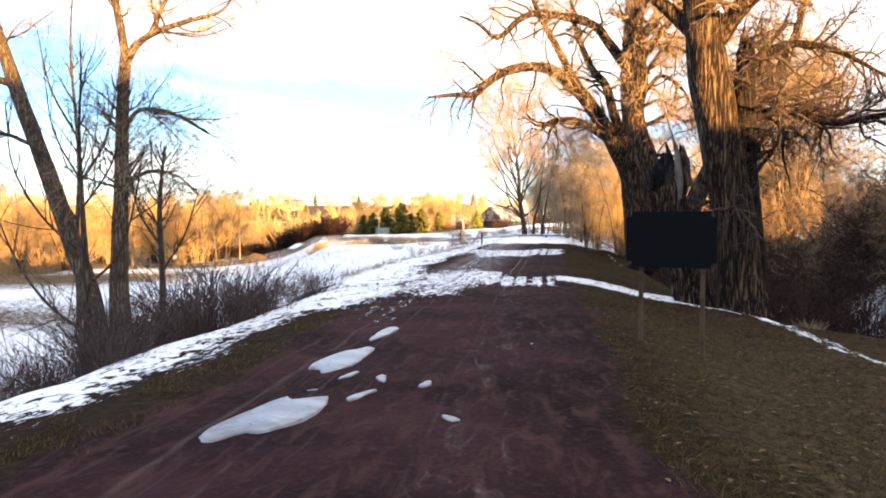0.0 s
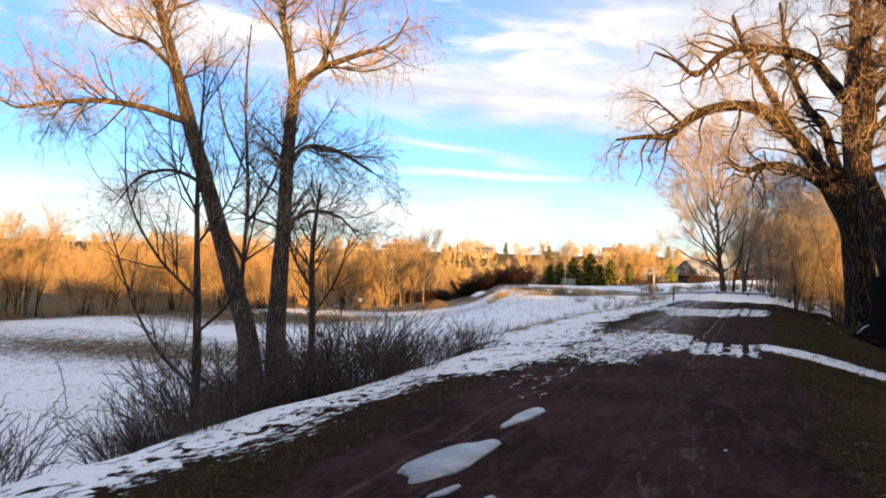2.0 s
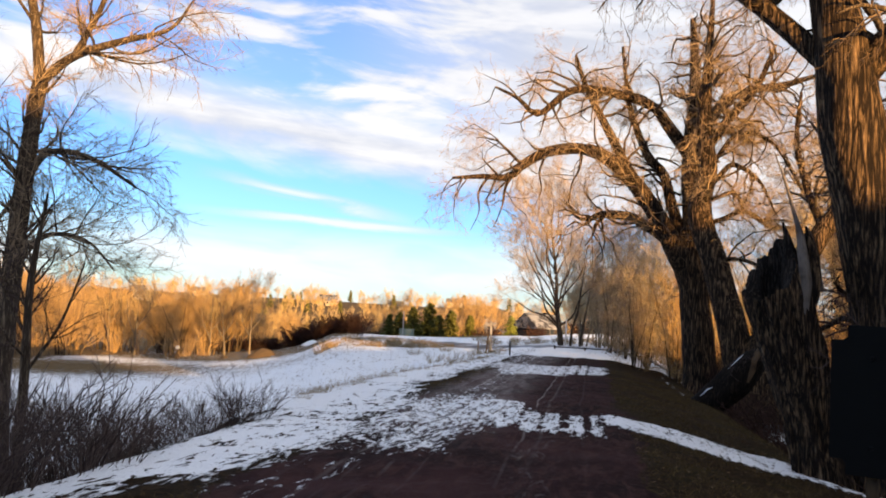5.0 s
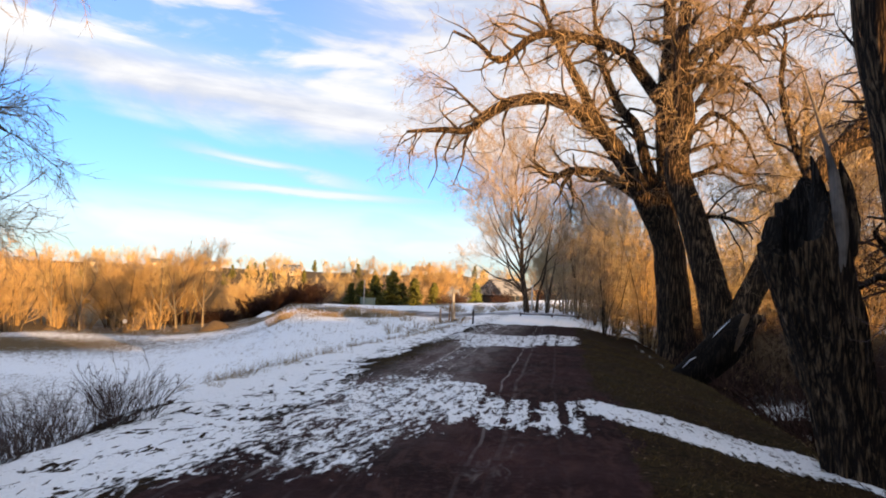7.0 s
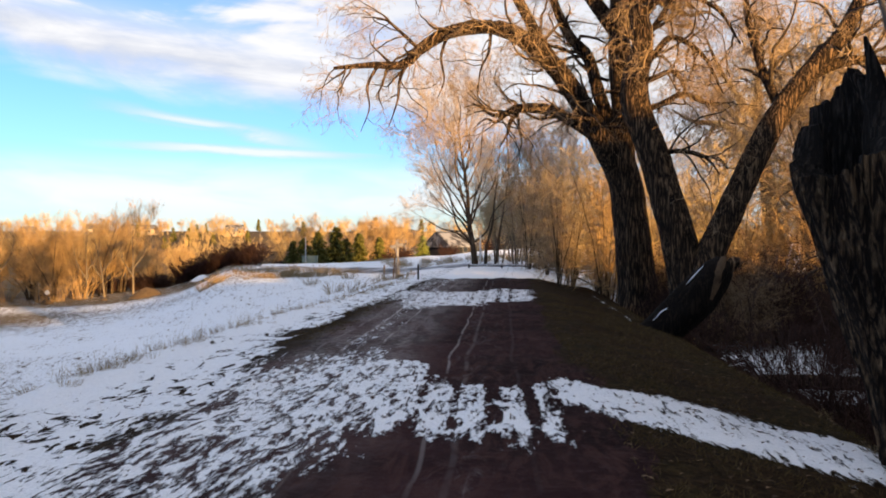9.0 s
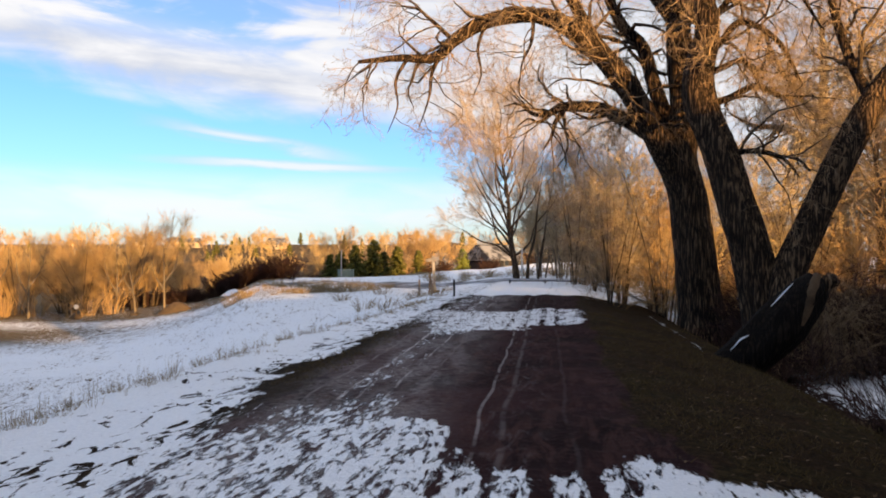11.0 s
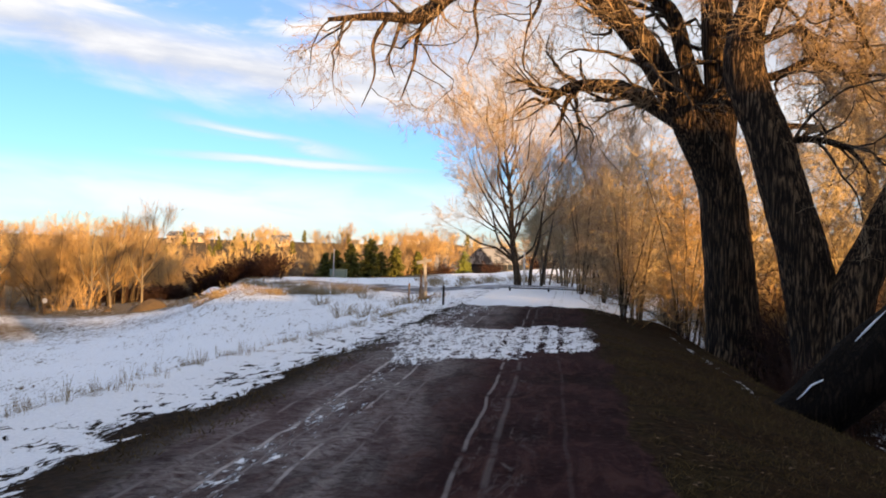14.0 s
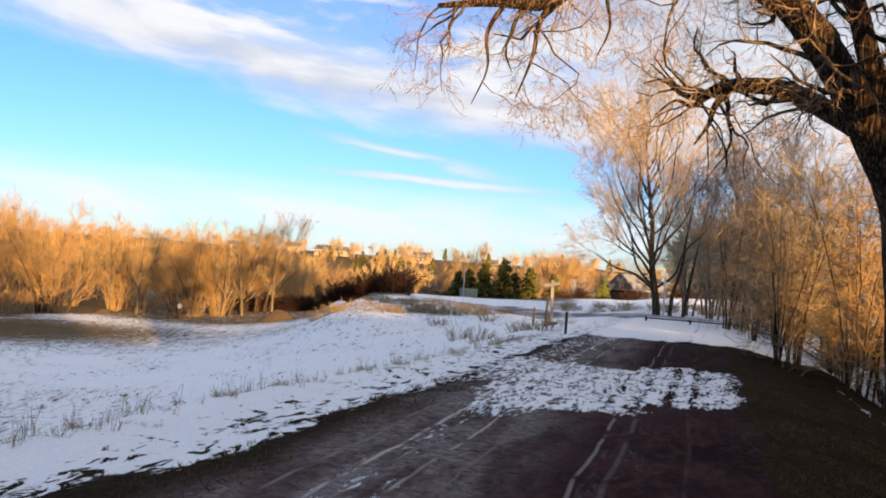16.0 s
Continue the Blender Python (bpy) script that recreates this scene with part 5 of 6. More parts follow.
STEEL = material("galvanised_steel", plain_look((0.28, 0.29, 0.30), (0.42, 0.43, 0.44)), rough=0.5, metal=0.8, bump=0.001)
POST_DARK = material("dark_creosote_wood", wood_look((0.025, 0.021, 0.02), (0.07, 0.058, 0.05)), bump=0.004)
PAINT_WHITE = material("weathered_white_paint", plain_look((0.60, 0.58, 0.55), (0.76, 0.74, 0.70)), rough=0.7, bump=0.002)
FRAME_GREY = material("grey_window_paint", plain_look((0.10, 0.10, 0.11), (0.17, 0.17, 0.18)), rough=0.7, bump=0.002)
PAINT_GREEN = material("green_cabinet_paint", plain_look((0.14, 0.19, 0.16), (0.20, 0.25, 0.215)), rough=0.6, bump=0.001)
SNOW = material("snow", plain_look((0.70, 0.73, 0.775), (0.845, 0.87, 0.905), 8.0, 60.0), rough=0.65, bump=0.01)
ICE = material("frozen_puddle", lambda tree, spot: (mixed(tree, step(tree, grain(tree, spot, 3.0, 5.0), 0.35, 0.7), (0.09, 0.098, 0.11), (0.24, 0.255, 0.28)), grain(tree, spot, 12.0), maths(tree, "MULTIPLY_ADD", grain(tree, spot, 5.0), 0.5, 0.12)), bump=0.006, spec=0.5)
DIRT = material("dry_heap", plain_look((0.055, 0.038, 0.024), (0.14, 0.10, 0.06), 5.0, 25.0), bump=0.05)
WALL_DARK = material("dark_house_siding", plain_look((0.014, 0.015, 0.019), (0.030, 0.030, 0.036), 0.8, 9.0), bump=0.01)
WALL_TAN = material("tan_house_siding", plain_look((0.40, 0.32, 0.24), (0.52, 0.43, 0.33), 0.8, 9.0), bump=0.01)
WALL_CREAM = material("cream_house_siding", plain_look((0.62, 0.56, 0.47), (0.72, 0.66, 0.56), 0.8, 9.0), bump=0.01)
ROOF_DUSTED = material("snow_dusted_shingles", lambda tree, spot: (mixed(tree, step(tree, grain(tree, spot, 0.7, 4.0), 0.42, 0.60), (0.045, 0.045, 0.052), (0.22, 0.23, 0.26)), grain(tree, spot, 18.0)), bump=0.02)
ROOF_GREY = material("grey_shingles", plain_look((0.10, 0.10, 0.105), (0.18, 0.175, 0.175), 3.0, 18.0), bump=0.02)
WINDOW_GLASS = material("window_glass", lambda tree, spot: ((0.02, 0.025, 0.03, 1), grain(tree, spot, 1.0)), rough=0.08, spec=0.6)
LEAF = material("leaf_litter", twig_look((0.035, 0.022, 0.013), (0.16, 0.105, 0.058)))


def box(w, d, h, bevel=0.0, z0=0.0):
    """A block on z0 with worn edges."""
    bm = bmesh.new()
    bmesh.ops.create_cube(bm, size=1.0)
    bmesh.ops.scale(bm, vec=(w, d, h), verts=bm.verts)
    bmesh.ops.translate(bm, vec=(0, 0, z0 + h / 2), verts=bm.verts)
    if bevel:
        bmesh.ops.bevel(bm, geom=bm.edges[:], offset=bevel, segments=2, affect="EDGES", profile=0.6)
    return bm


def moved(bm, m):
    bmesh.ops.transform(bm, matrix=m, verts=bm.verts)
    return bm


def rod(r0, r1, h, sides=10, z0=0.0, jitter=0.0, seed=0):
    """A tapered upright with slightly uneven sides and a rounded top."""
    rng = np.random.default_rng(seed)
    levels = [(0.0, r0), (0.35, r0 * 0.98 + r1 * 0.02), (0.7, (r0 + r1) / 2), (0.97, r1), (1.0, r1 * 0.75)]
    bm = bmesh.new()
    rings = []
    for f, r in levels:
        ring = []
        for k in range(sides):
            a = 2 * math.pi * k / sides
            rr = r * (1 + jitter * rng.uniform(-1, 1))
            ring.append(bm.verts.new((rr * math.cos(a), rr * math.sin(a), z0 + h * f)))
        rings.append(ring)
    for lo, hi in zip(rings, rings[1:]):
        for k in range(sides):
            bm.faces.new((lo[k], lo[(k + 1) % sides], hi[(k + 1) % sides], hi[k]))
    bm.faces.new(rings[-1])
    bm.faces.new(rings[0][::-1])
    return bm


# the board on two posts beside the track
def notice_board():
    a, b = Vector((2.63, 9.70)), Vector((3.33, 9.27))
    mid = (a + b) / 2
    turn = math.degrees(math.atan2(b.y - a.y, b.x - a.x))
    root = thing("notice_board", "dark blank notice board on two slim wooden posts", "sign", (mid.x, mid.y, ground_height(mid.x, mid.y)))
    root.rotation_euler[2] = radians(turn)
    half = (b - a).length / 2
    for side in (-1, 1):
        part("post", (moved(box(0.055, 0.05, 1.75, 0.006, -0.15), pose(side * half, 0.02, 0)), CUT_WOOD), root, "slim brown wooden post")
    board = box(1.20, 0.03, 0.74, 0.0, 1.06)
    bmesh.ops.bevel(board, geom=[e for e in board.edges if abs(e.verts[0].co.y - e.verts[1].co.y) > 0.01], offset=0.075, segments=5, affect="EDGES")
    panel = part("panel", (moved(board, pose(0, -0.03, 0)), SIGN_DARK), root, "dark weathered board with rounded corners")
    for side in (-1, 1):
        for z in (1.2, 1.64):
            part("bolt", (moved(rod(0.012, 0.010, 0.012, 6), pose(side * half, -0.046, z, 90)), SIGN_DARK), panel)


notice_board()


# the shattered stump in front of the near cottonwood
def broken_stump():
    x0, y0 = 6.03, 18.6
    z0 = ground_height(x0, y0)
    root = thing("tree_stump", "tall hollow broken stump with splintered grey heartwood", "tree stump", (x0, y0, z0))
    sides, rings = 84, 54
    turn = np.linspace(0, 2 * np.pi, sides, endpoint=False)
    rng = np.random.default_rng(7)
    ragged = 0.30 * (layered(4 + 2.6 * np.cos(turn), 4 + 2.6 * np.sin(turn), 4, 12) - 0.4) + 0.07 * rng.random(sides)
    # low on the side toward the track, high behind
    top = 3.10 + 0.46 * np.cos(turn - 0.45) + ragged
    f = np.linspace(0, 1, rings)[:, None]
    h = -0.3 + f * (top[None] + 0.3)
    bulge = layered(np.broadcast_to(turn * 3.2, h.shape), h * 0.9, 3, 77)
    r = 0.355 + 0.06 * h + 0.17 * np.exp(-(h + 0.3) / 0.4) + 0.13 * (np.abs(layered(np.broadcast_to(turn * 6.5, h.shape), h * 0.6, 3, 31) - 0.5) * 2 - 0.4) + 0.10 * (bulge - 0.5)
    r = r * (1 - 0.34 * ramp(h, 2.6, 3.9))
    lean = -0.28 * h
    outer = np.stack([r * np.cos(turn) + lean, r * np.sin(turn), h], -1)
    inner_f = np.linspace(1, 0.45, 14)[:, None]
    hi = -0.3 + inner_f * (top[None] + 0.3)
    ri = (0.40 - 0.03 * hi) * (0.85 + 0.3 * layered(np.broadcast_to(turn * 4, hi.shape), hi * 2, 2, 3)) * np.linspace(1.0, 0.55, 14)[:, None] * (1 - 0.22 * ramp(hi, 1.9, 3.6))
    inner = np.stack([ri * np.cos(turn) - 0.28 * hi, ri * np.sin(turn), hi], -1)

    def skin(grid, flip=False):
        n = grid.shape[0]
        idx = np.arange(n * sides).reshape(n, sides)
        q = np.stack([idx[:-1], np.roll(idx, -1, 1)[:-1], np.roll(idx, -1, 1)[1:], idx[1:]], -1).reshape(-1, 4)
        return grid.reshape(-1, 3), q
    part("trunk", array_mesh("trunk", *skin(outer), BARK), root)
    lip = np.concatenate([outer[-1:], inner], 0)
    part("heartwood", array_mesh("heartwood", *skin(lip), ROTTEN), root, "dark splintered hollow heartwood")
    spires = (
        ([(-0.52, -0.36, 2.3, 0.02), (-0.53, -0.40, 2.7, 0.06), (-0.53, -0.35, 3.2, 0.075), (-0.56, -0.27, 3.7, 0.052), (-0.66, -0.23, 4.1, 0.022), (-0.80, -0.20, 4.6, 0.013), (-0.96, -0.18, 5.05, 0.005)], SPIRE_WOOD, "pale grey splinter of torn heartwood"),
        ([(-0.38, -0.30, 2.5, 0.03), (-0.38, -0.30, 3.0, 0.09), (-0.40, -0.24, 3.5, 0.07), (-0.46, -0.20, 3.9, 0.01)], BARK, "rough slab of bark on the torn stump"),
        ([(-0.62, -0.16, 2.8, 0.12), (-0.66, -0.14, 3.3, 0.10), (-0.70, -0.12, 3.65, 0.05), (-0.78, -0.12, 3.95, 0.01)], ROTTEN, "dark jagged splinter"),
        ([(-0.22, 0.10, 2.9, 0.12), (-0.26, 0.10, 3.5, 0.09), (-0.32, 0.08, 3.9, 0.01)], SPLIT_WOOD, "grey splinter of torn wood"),
    )
    for n, (line, mat, label) in enumerate(spires):
        v, q = bole(line, 30, 16, 300 + n, 0.45)
        part("splinter", array_mesh("splinter", v, q, mat), root, label)


broken_stump()


# the uprooted log end below the leaning tree
def log_end():
    x0, y0 = 8.25, 31.2
    root = thing("fallen_log", "dark broken log end with a pale split face", "log", (x0, y0, ground_height(x0, y0)))
    away = np.array(root.location)
    line = [(7.2, 31.3, -0.75, 0.30), (7.8, 31.2, -0.35, 0.42), (8.4, 31.1, 0.25, 0.45), (8.85, 31.0, 0.85, 0.36), (9.05, 31.0, 1.15, 0.2)]
    v, q = bole(line, 34, 26, 410, 0.14)
    part("trunk", array_mesh("trunk", v - away, q, LOG_BARK), root)
    slab = [(8.55, 30.74, 0.25, 0.13), (8.75, 30.72, 0.75, 0.13), (8.95, 30.75, 1.25, 0.06)]
    v, q = bole(slab, 16, 10, 411, 0.15)
    part("split_face", array_mesh("split_face", v - away, q, CUT_WOOD), root, "pale brown split wood face")
    knob = [(9.05, 30.9, 0.9, 0.12), (9.25, 30.85, 1.12, 0.13), (9.4, 30.85, 1.05, 0.06)]
    v, q = bole(knob, 12, 10, 412, 0.15)
    part("knob", array_mesh("knob", v - away, q, BARK), root)
    runs = (
        [(7.30, 31.0, -0.29, 0.003), (7.40, 30.98, -0.19, 0.008), (7.50, 30.96, -0.07, 0.012), (7.66, 30.95, 0.02, 0.008), (7.78, 30.97, 0.16, 0.013), (7.90, 30.98, 0.33, 0.003)],
        [(8.10, 30.95, 0.59, 0.003), (8.26, 30.95, 0.76, 0.012), (8.42, 30.95, 0.93, 0.009), (8.55, 30.95, 1.06, 0.003)],
    )
    for k, run in enumerate(runs):
        v, q = bole(run, 30, 8, 413 + k, 0.8)
        tagged(new("snow_ridge", array_mesh("snow_ridge", v, q, SNOW)), "thin ridge of snow along the broken log", "snow", "snow on the log")
    flat = [(9.0, 29.6, -1.55, 0.14), (10.2, 29.3, -1.5, 0.15), (11.6, 28.9, -1.5, 0.13), (12.8, 28.5, -1.45, 0.09)]
    v, q = bole(flat, 24, 12, 414, 0.1)
    ob = thing("fallen_log", "dark fallen log lying across the snowy ditch", "log", (10.5, 29.2, ground_height(10.5, 29.2)))
    part("trunk", array_mesh("trunk", v - np.array(ob.location), q, BARK), ob)


log_end()


# frozen puddles in the wheel track
def puddle(points, seed):
    rng = np.random.default_rng(seed)
    (cx, cy), (ax, ay), turn = points
    n = 56
    t = np.linspace(0, 2 * np.pi, n, endpoint=False)
    wave = 1 + 0.16 * np.sin(2 * t + seed) + 0.12 * np.sin(3 * t + 2 * seed) + 0.035 * np.sin(7 * t + seed) + 0.03 * (rng.random(n) - 0.5)
    c, s_ = math.cos(radians(turn)), math.sin(radians(turn))
    verts, faces = [], []
    for k, (f, lift) in enumerate(((1.06, -0.03), (1.0, 0.0), (0.97, 0.004), (0.5, 0.005), (0.0, 0.005))):
        px, py = ax * f * wave * np.cos(t), ay * f * wave * np.sin(t)
        verts.append(np.stack([c * px - s_ * py, s_ * px + c * py, np.full(n, lift)], -1))
    verts = np.array(verts)
    level = sum(ground_height(cx + a * ax, cy + b * ay) for a in (-0.7, 0, 0.7) for b in (-0.7, 0, 0.7)) / 9 + 0.006
    idx = np.arange(5 * n).reshape(5, n)
    q = np.stack([idx[:-1], np.roll(idx, -1, 1)[:-1], np.roll(idx, -1, 1)[1:], idx[1:]], -1).reshape(-1, 4)
    ob = new("ice_puddle", array_mesh("ice_puddle", verts.reshape(-1, 3), q, ICE))
    ob.location = (cx, cy, level)
    tagged(ob, "pale frozen puddle in the muddy wheel track", "puddle", "frozen puddles")


for n, spec in enumerate((((-1.36, 5.25), (0.24, 0.95), -15), ((-1.13, 7.75), (0.19, 0.92), -14), ((-0.84, 9.95), (0.10, 0.64), -13), ((-0.18, 6.4), (0.05, 0.12), -20), ((-0.75, 5.9), (0.06, 0.20), -25), ((-0.62, 6.6), (0.05, 0.14), 12), ((-0.95, 6.75), (0.035, 0.22), -18), ((0.05, 5.2), (0.04, 0.13), 30))):
    puddle(spec, n + 1)


# posts where the track meets the crossing
def short_post(x, y, high, r, label, mat, cap=False):
    root = thing("post", label, "post", (x, y, ground_height(x, y)), "posts at the crossing")
    shaft = part("shaft", (rod(r, r * 0.95, high + 0.2, 10, -0.2, 0.05, int(x * 10) + 50), mat), root)
    if cap:
        part("cap", (rod(r * 1.25, r * 1.1, 0.04, 10, high - 0.01), STEEL), shaft)
    return root


short_post(2.08, 48.8, 0.72, 0.045, "short dark wooden post in the snow", POST_DARK)
short_post(0.35, 60.0, 0.85, 0.05, "short weathered post in the snow", WEATHERED)
short_post(1.05, 57.6, 0.8, 0.05, "short weathered post in the snow", WEATHERED)


def trail_sign():
    x, y = 1.2, 59.5
    root = thing("trail_sign", "tall pale wooden trail post with a small cross board", "sign", (x, y, ground_height(x, y)))
    pole = part("post", (moved(box(0.13, 0.13, 2.25, 0.012, -0.2), pose(0, 0, 0, 0, -2.5, 12)), PALE_WOOD), root)
    part("board", (moved(box(0.75, 0.04, 0.16, 0.008), pose(-0.10, -0.09, 1.76, 0, -12, 4)), PALE_WOOD), pole)
    part("brace", (moved(box(0.09, 0.07, 1.3, 0.008, -0.1), pose(-0.30, 0.02, 0, 0, 3, 0)), CUT_WOOD), root)
    part("brace", (moved(box(0.10, 0.05, 0.95, 0.008, -0.1), pose(-0.14, -0.05, 0, 0, 10, 0)), WEATHERED), root)
    part("foot", (moved(box(0.5, 0.3, 0.22, 0.03, -0.06), pose(0.05, 0, 0)), WEATHERED), root)


trail_sign()


def rail_fence():
    root = thing("rail_fence", "low dark wooden rail along the crossing", "fence", (9.8, 63.4, ground_height(9.8, 63.4)))
    ends = [(5.6, 62.8), (7.7, 63.1), (9.8, 63.4), (11.9, 63.7), (14.0, 64.0), (16.1, 64.2)]
    o = root.location
    for x, y in ends:
        part("post", (moved(rod(0.055, 0.05, 0.62, 8, -0.35, 0.06, int(x)), pose(x - o.x, y - o.y, ground_height(x, y) - o.z)), POST_DARK), root)
    for (x, y), (x2, y2) in zip(ends, ends[1:]):
        za, zb = ground_height(x, y) + 0.17, ground_height(x2, y2) + 0.17
        line = np.array([[[x, y - 0.09, za], [(x + x2) / 2, (y + y2) / 2 - 0.09, (za + zb) / 2 - 0.01], [x2, y2 - 0.09, zb]]]) - np.array(o)
        v, q = tubes(line, np.full((1, 3), 0.035), 8)
        rail = part("rail", array_mesh("rail", v, q, POST_DARK), root)
        v, q = tubes(line + np.array([0, 0, 0.042]), np.full((1, 3), 0.024), 6)
        part("snow_cap", array_mesh("snow_cap", v, q, SNOW), rail, "thin line of snow")


rail_fence()


build_road()


# a white marker pole against the fan-shaped tree
def white_pole():
    x, y = 6.95, 69.2
    root = thing("marker_pole", "slim white-painted pole before the fan-shaped tree", "pole", (x, y, ground_height(x, y)))
    part("shaft", (rod(0.06, 0.055, 2.3, 10, -0.2), PAINT_WHITE), root)
    part("cap", (rod(0.07, 0.05, 0.05, 10, 2.08), STEEL), root)


white_pole()


# small things in and past the field
def marker_post():
    x, y = -26.3, 77.5
    root = thing("marker_post", "short pale marker post with a round white top", "post", (x, y, ground_height(x, y)))
    part("post", (rod(0.09, 0.08, 1.0, 8, -0.2, 0.04, 3), CUT_WOOD), root)
    disc = rod(0.18, 0.18, 0.07, 18)
    part("disc", (moved(disc, pose(0, 0.05, 0.98, 90)), PAINT_WHITE), root, "round white disc")


marker_post()


def heap(x, y, w, d, h, seed, label, mat, name="mound"):
    rng = np.random.default_rng(seed)
    n, m = 26, 9
    t = np.linspace(0, 2 * np.pi, n, endpoint=False)
    f = np.linspace(1, 0, m)[:, None]
    lump = 0.75 + 0.5 * layered(np.cos(t) * 1.6 + 3 + 0 * f, np.sin(t) * 1.6 + f * 2, 3, seed)
    px, py = w * f * lump * np.cos(t), d * f * lump * np.sin(t)
    pz = h * (1 - f**1.7) * (0.75 + 0.5 * layered(px * 1.3 + 9, py * 1.3, 3, seed + 1)) - 0.15
    idx = np.arange(n * m).reshape(m, n)
    q = np.stack([idx[:-1], np.roll(idx, -1, 1)[:-1], np.roll(idx, -1, 1)[1:], idx[1:]], -1).reshape(-1, 4)
    ob = new(name, array_mesh(name, np.stack([px, py, pz], -1), q, mat))
    ob.location = (x, y, ground_height(x, y))
    tagged(ob, label, name)


heap(-18.3, 76.5, 1.5, 1.2, 0.85, 1, "brown heap of dry earth and brush", DIRT)
heap(-14.6, 79, 1.0, 0.8, 0.5, 2, "small snowy heap of brush", SNOW)
heap(-27.2, 79.5, 0.7, 0.6, 0.6, 3, "round tan heap at the field edge", DIRT)
heap(-22.4, 79, 0.5, 0.5, 0.45, 4, "round tan heap at the field edge", DIRT)
heap(-33.5, 79.5, 0.8, 0.7, 0.6, 6, "round tan heap at the field edge", DIRT)


def utility_cabinet():
    x, y = -7.7, 95
    root = thing("utility_cabinet", "pale green metal utility cabinet in the snow", "cabinet", (x, y, ground_height(x, y)))
    part("body", (box(1.5, 0.9, 0.72, 0.03), PAINT_GREEN), root)
    part("lid", (box(1.58, 0.98, 0.07, 0.015, 0.72), PAINT_GREEN), root)
    part("door", (moved(box(1.3, 0.03, 0.55, 0.01, 0.10), pose(0, -0.46, 0)), PAINT_GREEN), root)
    pole = thing("marker_pole", "slim pale metal pole beside the cabinet", "pole", (x - 0.3, y - 1.2, ground_height(x - 0.3, y - 1.2)))
    part("shaft", (rod(0.06, 0.05, 2.9, 8, -0.2), STEEL), pole)
    part("cap", (rod(0.09, 0.07, 0.08, 8, 2.68), STEEL), pole)


utility_cabinet()


def pine(x, y, high, seed, label, wide=0.30, mat=None, tuft_count=2600):
    """A conifer: trunk and whorls of drooping needled boughs."""
    rng = np.random.default_rng(seed)
    root = thing("pine_tree", label, "tree", (x, y, ground_height(x, y)), "evergreens")
    part("trunk", (rod(0.035 * high, 0.006 * high, high, 8, -0.2, 0.05, seed), BARK_SMALL), root)
    n = 110
    h = high * (0.06 + 0.94 * rng.random(n) ** 1.15)
    a = rng.uniform(0, 6.283, n)
    reach = wide * high * (1.05 - h / high) ** 0.62 * rng.uniform(0.45, 1.25, n)
    s = np.linspace(0, 1, 4)[None, :, None]
    way = np.stack([np.cos(a), np.sin(a), np.full(n, 0.25)], 1)[:, None] * reach[:, None, None]
    lines = np.stack([0 * h, 0 * h, h], 1)[:, None] + way * s - np.array([0, 0, 1.0]) * (0.35 * reach[:, None, None] * s**2)
    radii = np.full((n, 4), 0.02)
    tufts, tr = sprout(rng, lines, radii, tuft_count, (0.07 * high, 0.13 * high), (20, 75), 1, 0.3, 0.02, 1.0, 0.02, 0.1)
    v, f = cones(tufts, np.full(tuft_count, (0.017 if tuft_count > 1000 else 0.032) * high))
    tagged(part("needles", array_mesh("needles", v, f, mat or NEEDLES), root, "dense needled boughs"), kind="stuff")


pine(-6.6, 116, 4.6, 1, "pointed dark green pine past the snowy bank", 0.38)
pine(-9.3, 118, 4.0, 2, "dark green pine past the snowy bank", 0.36)
pine(-3.9, 120, 4.0, 3, "dark green pine past the snowy bank", 0.38)
pine(-7.4, 121, 4.3, 4, "dark green pine past the snowy bank", 0.34)
pine(-12.4, 119, 3.3, 5, "squat dark green pine past the snowy bank", 0.40)
pine(-1.4, 126, 3.4, 6, "squat dark green pine near the houses", 0.40)
pine(-8.6, 113, 3.9, 8, "dark green pine past the snowy bank", 0.40)
pine(-10.6, 115, 3.4, 9, "squat dark green pine past the snowy bank", 0.42)
pine(-5.2, 113.5, 3.0, 10, "squat dark green pine past the snowy bank", 0.45)
YEW = material("yellow_green_needles", twig_look((0.10, 0.13, 0.03), (0.20, 0.22, 0.06)))
pine(4.9, 137, 3.5, 7, "yellow-green rounded evergreen by the houses", 0.40, YEW)
for n in range(24):
    x, y = far.uniform(-260, 20), far.uniform(330, 590)
    pine(x, y, far.uniform(5.0, 9.5), 20 + n, "distant dark evergreen among bare trees", 0.30, tuft_count=600)


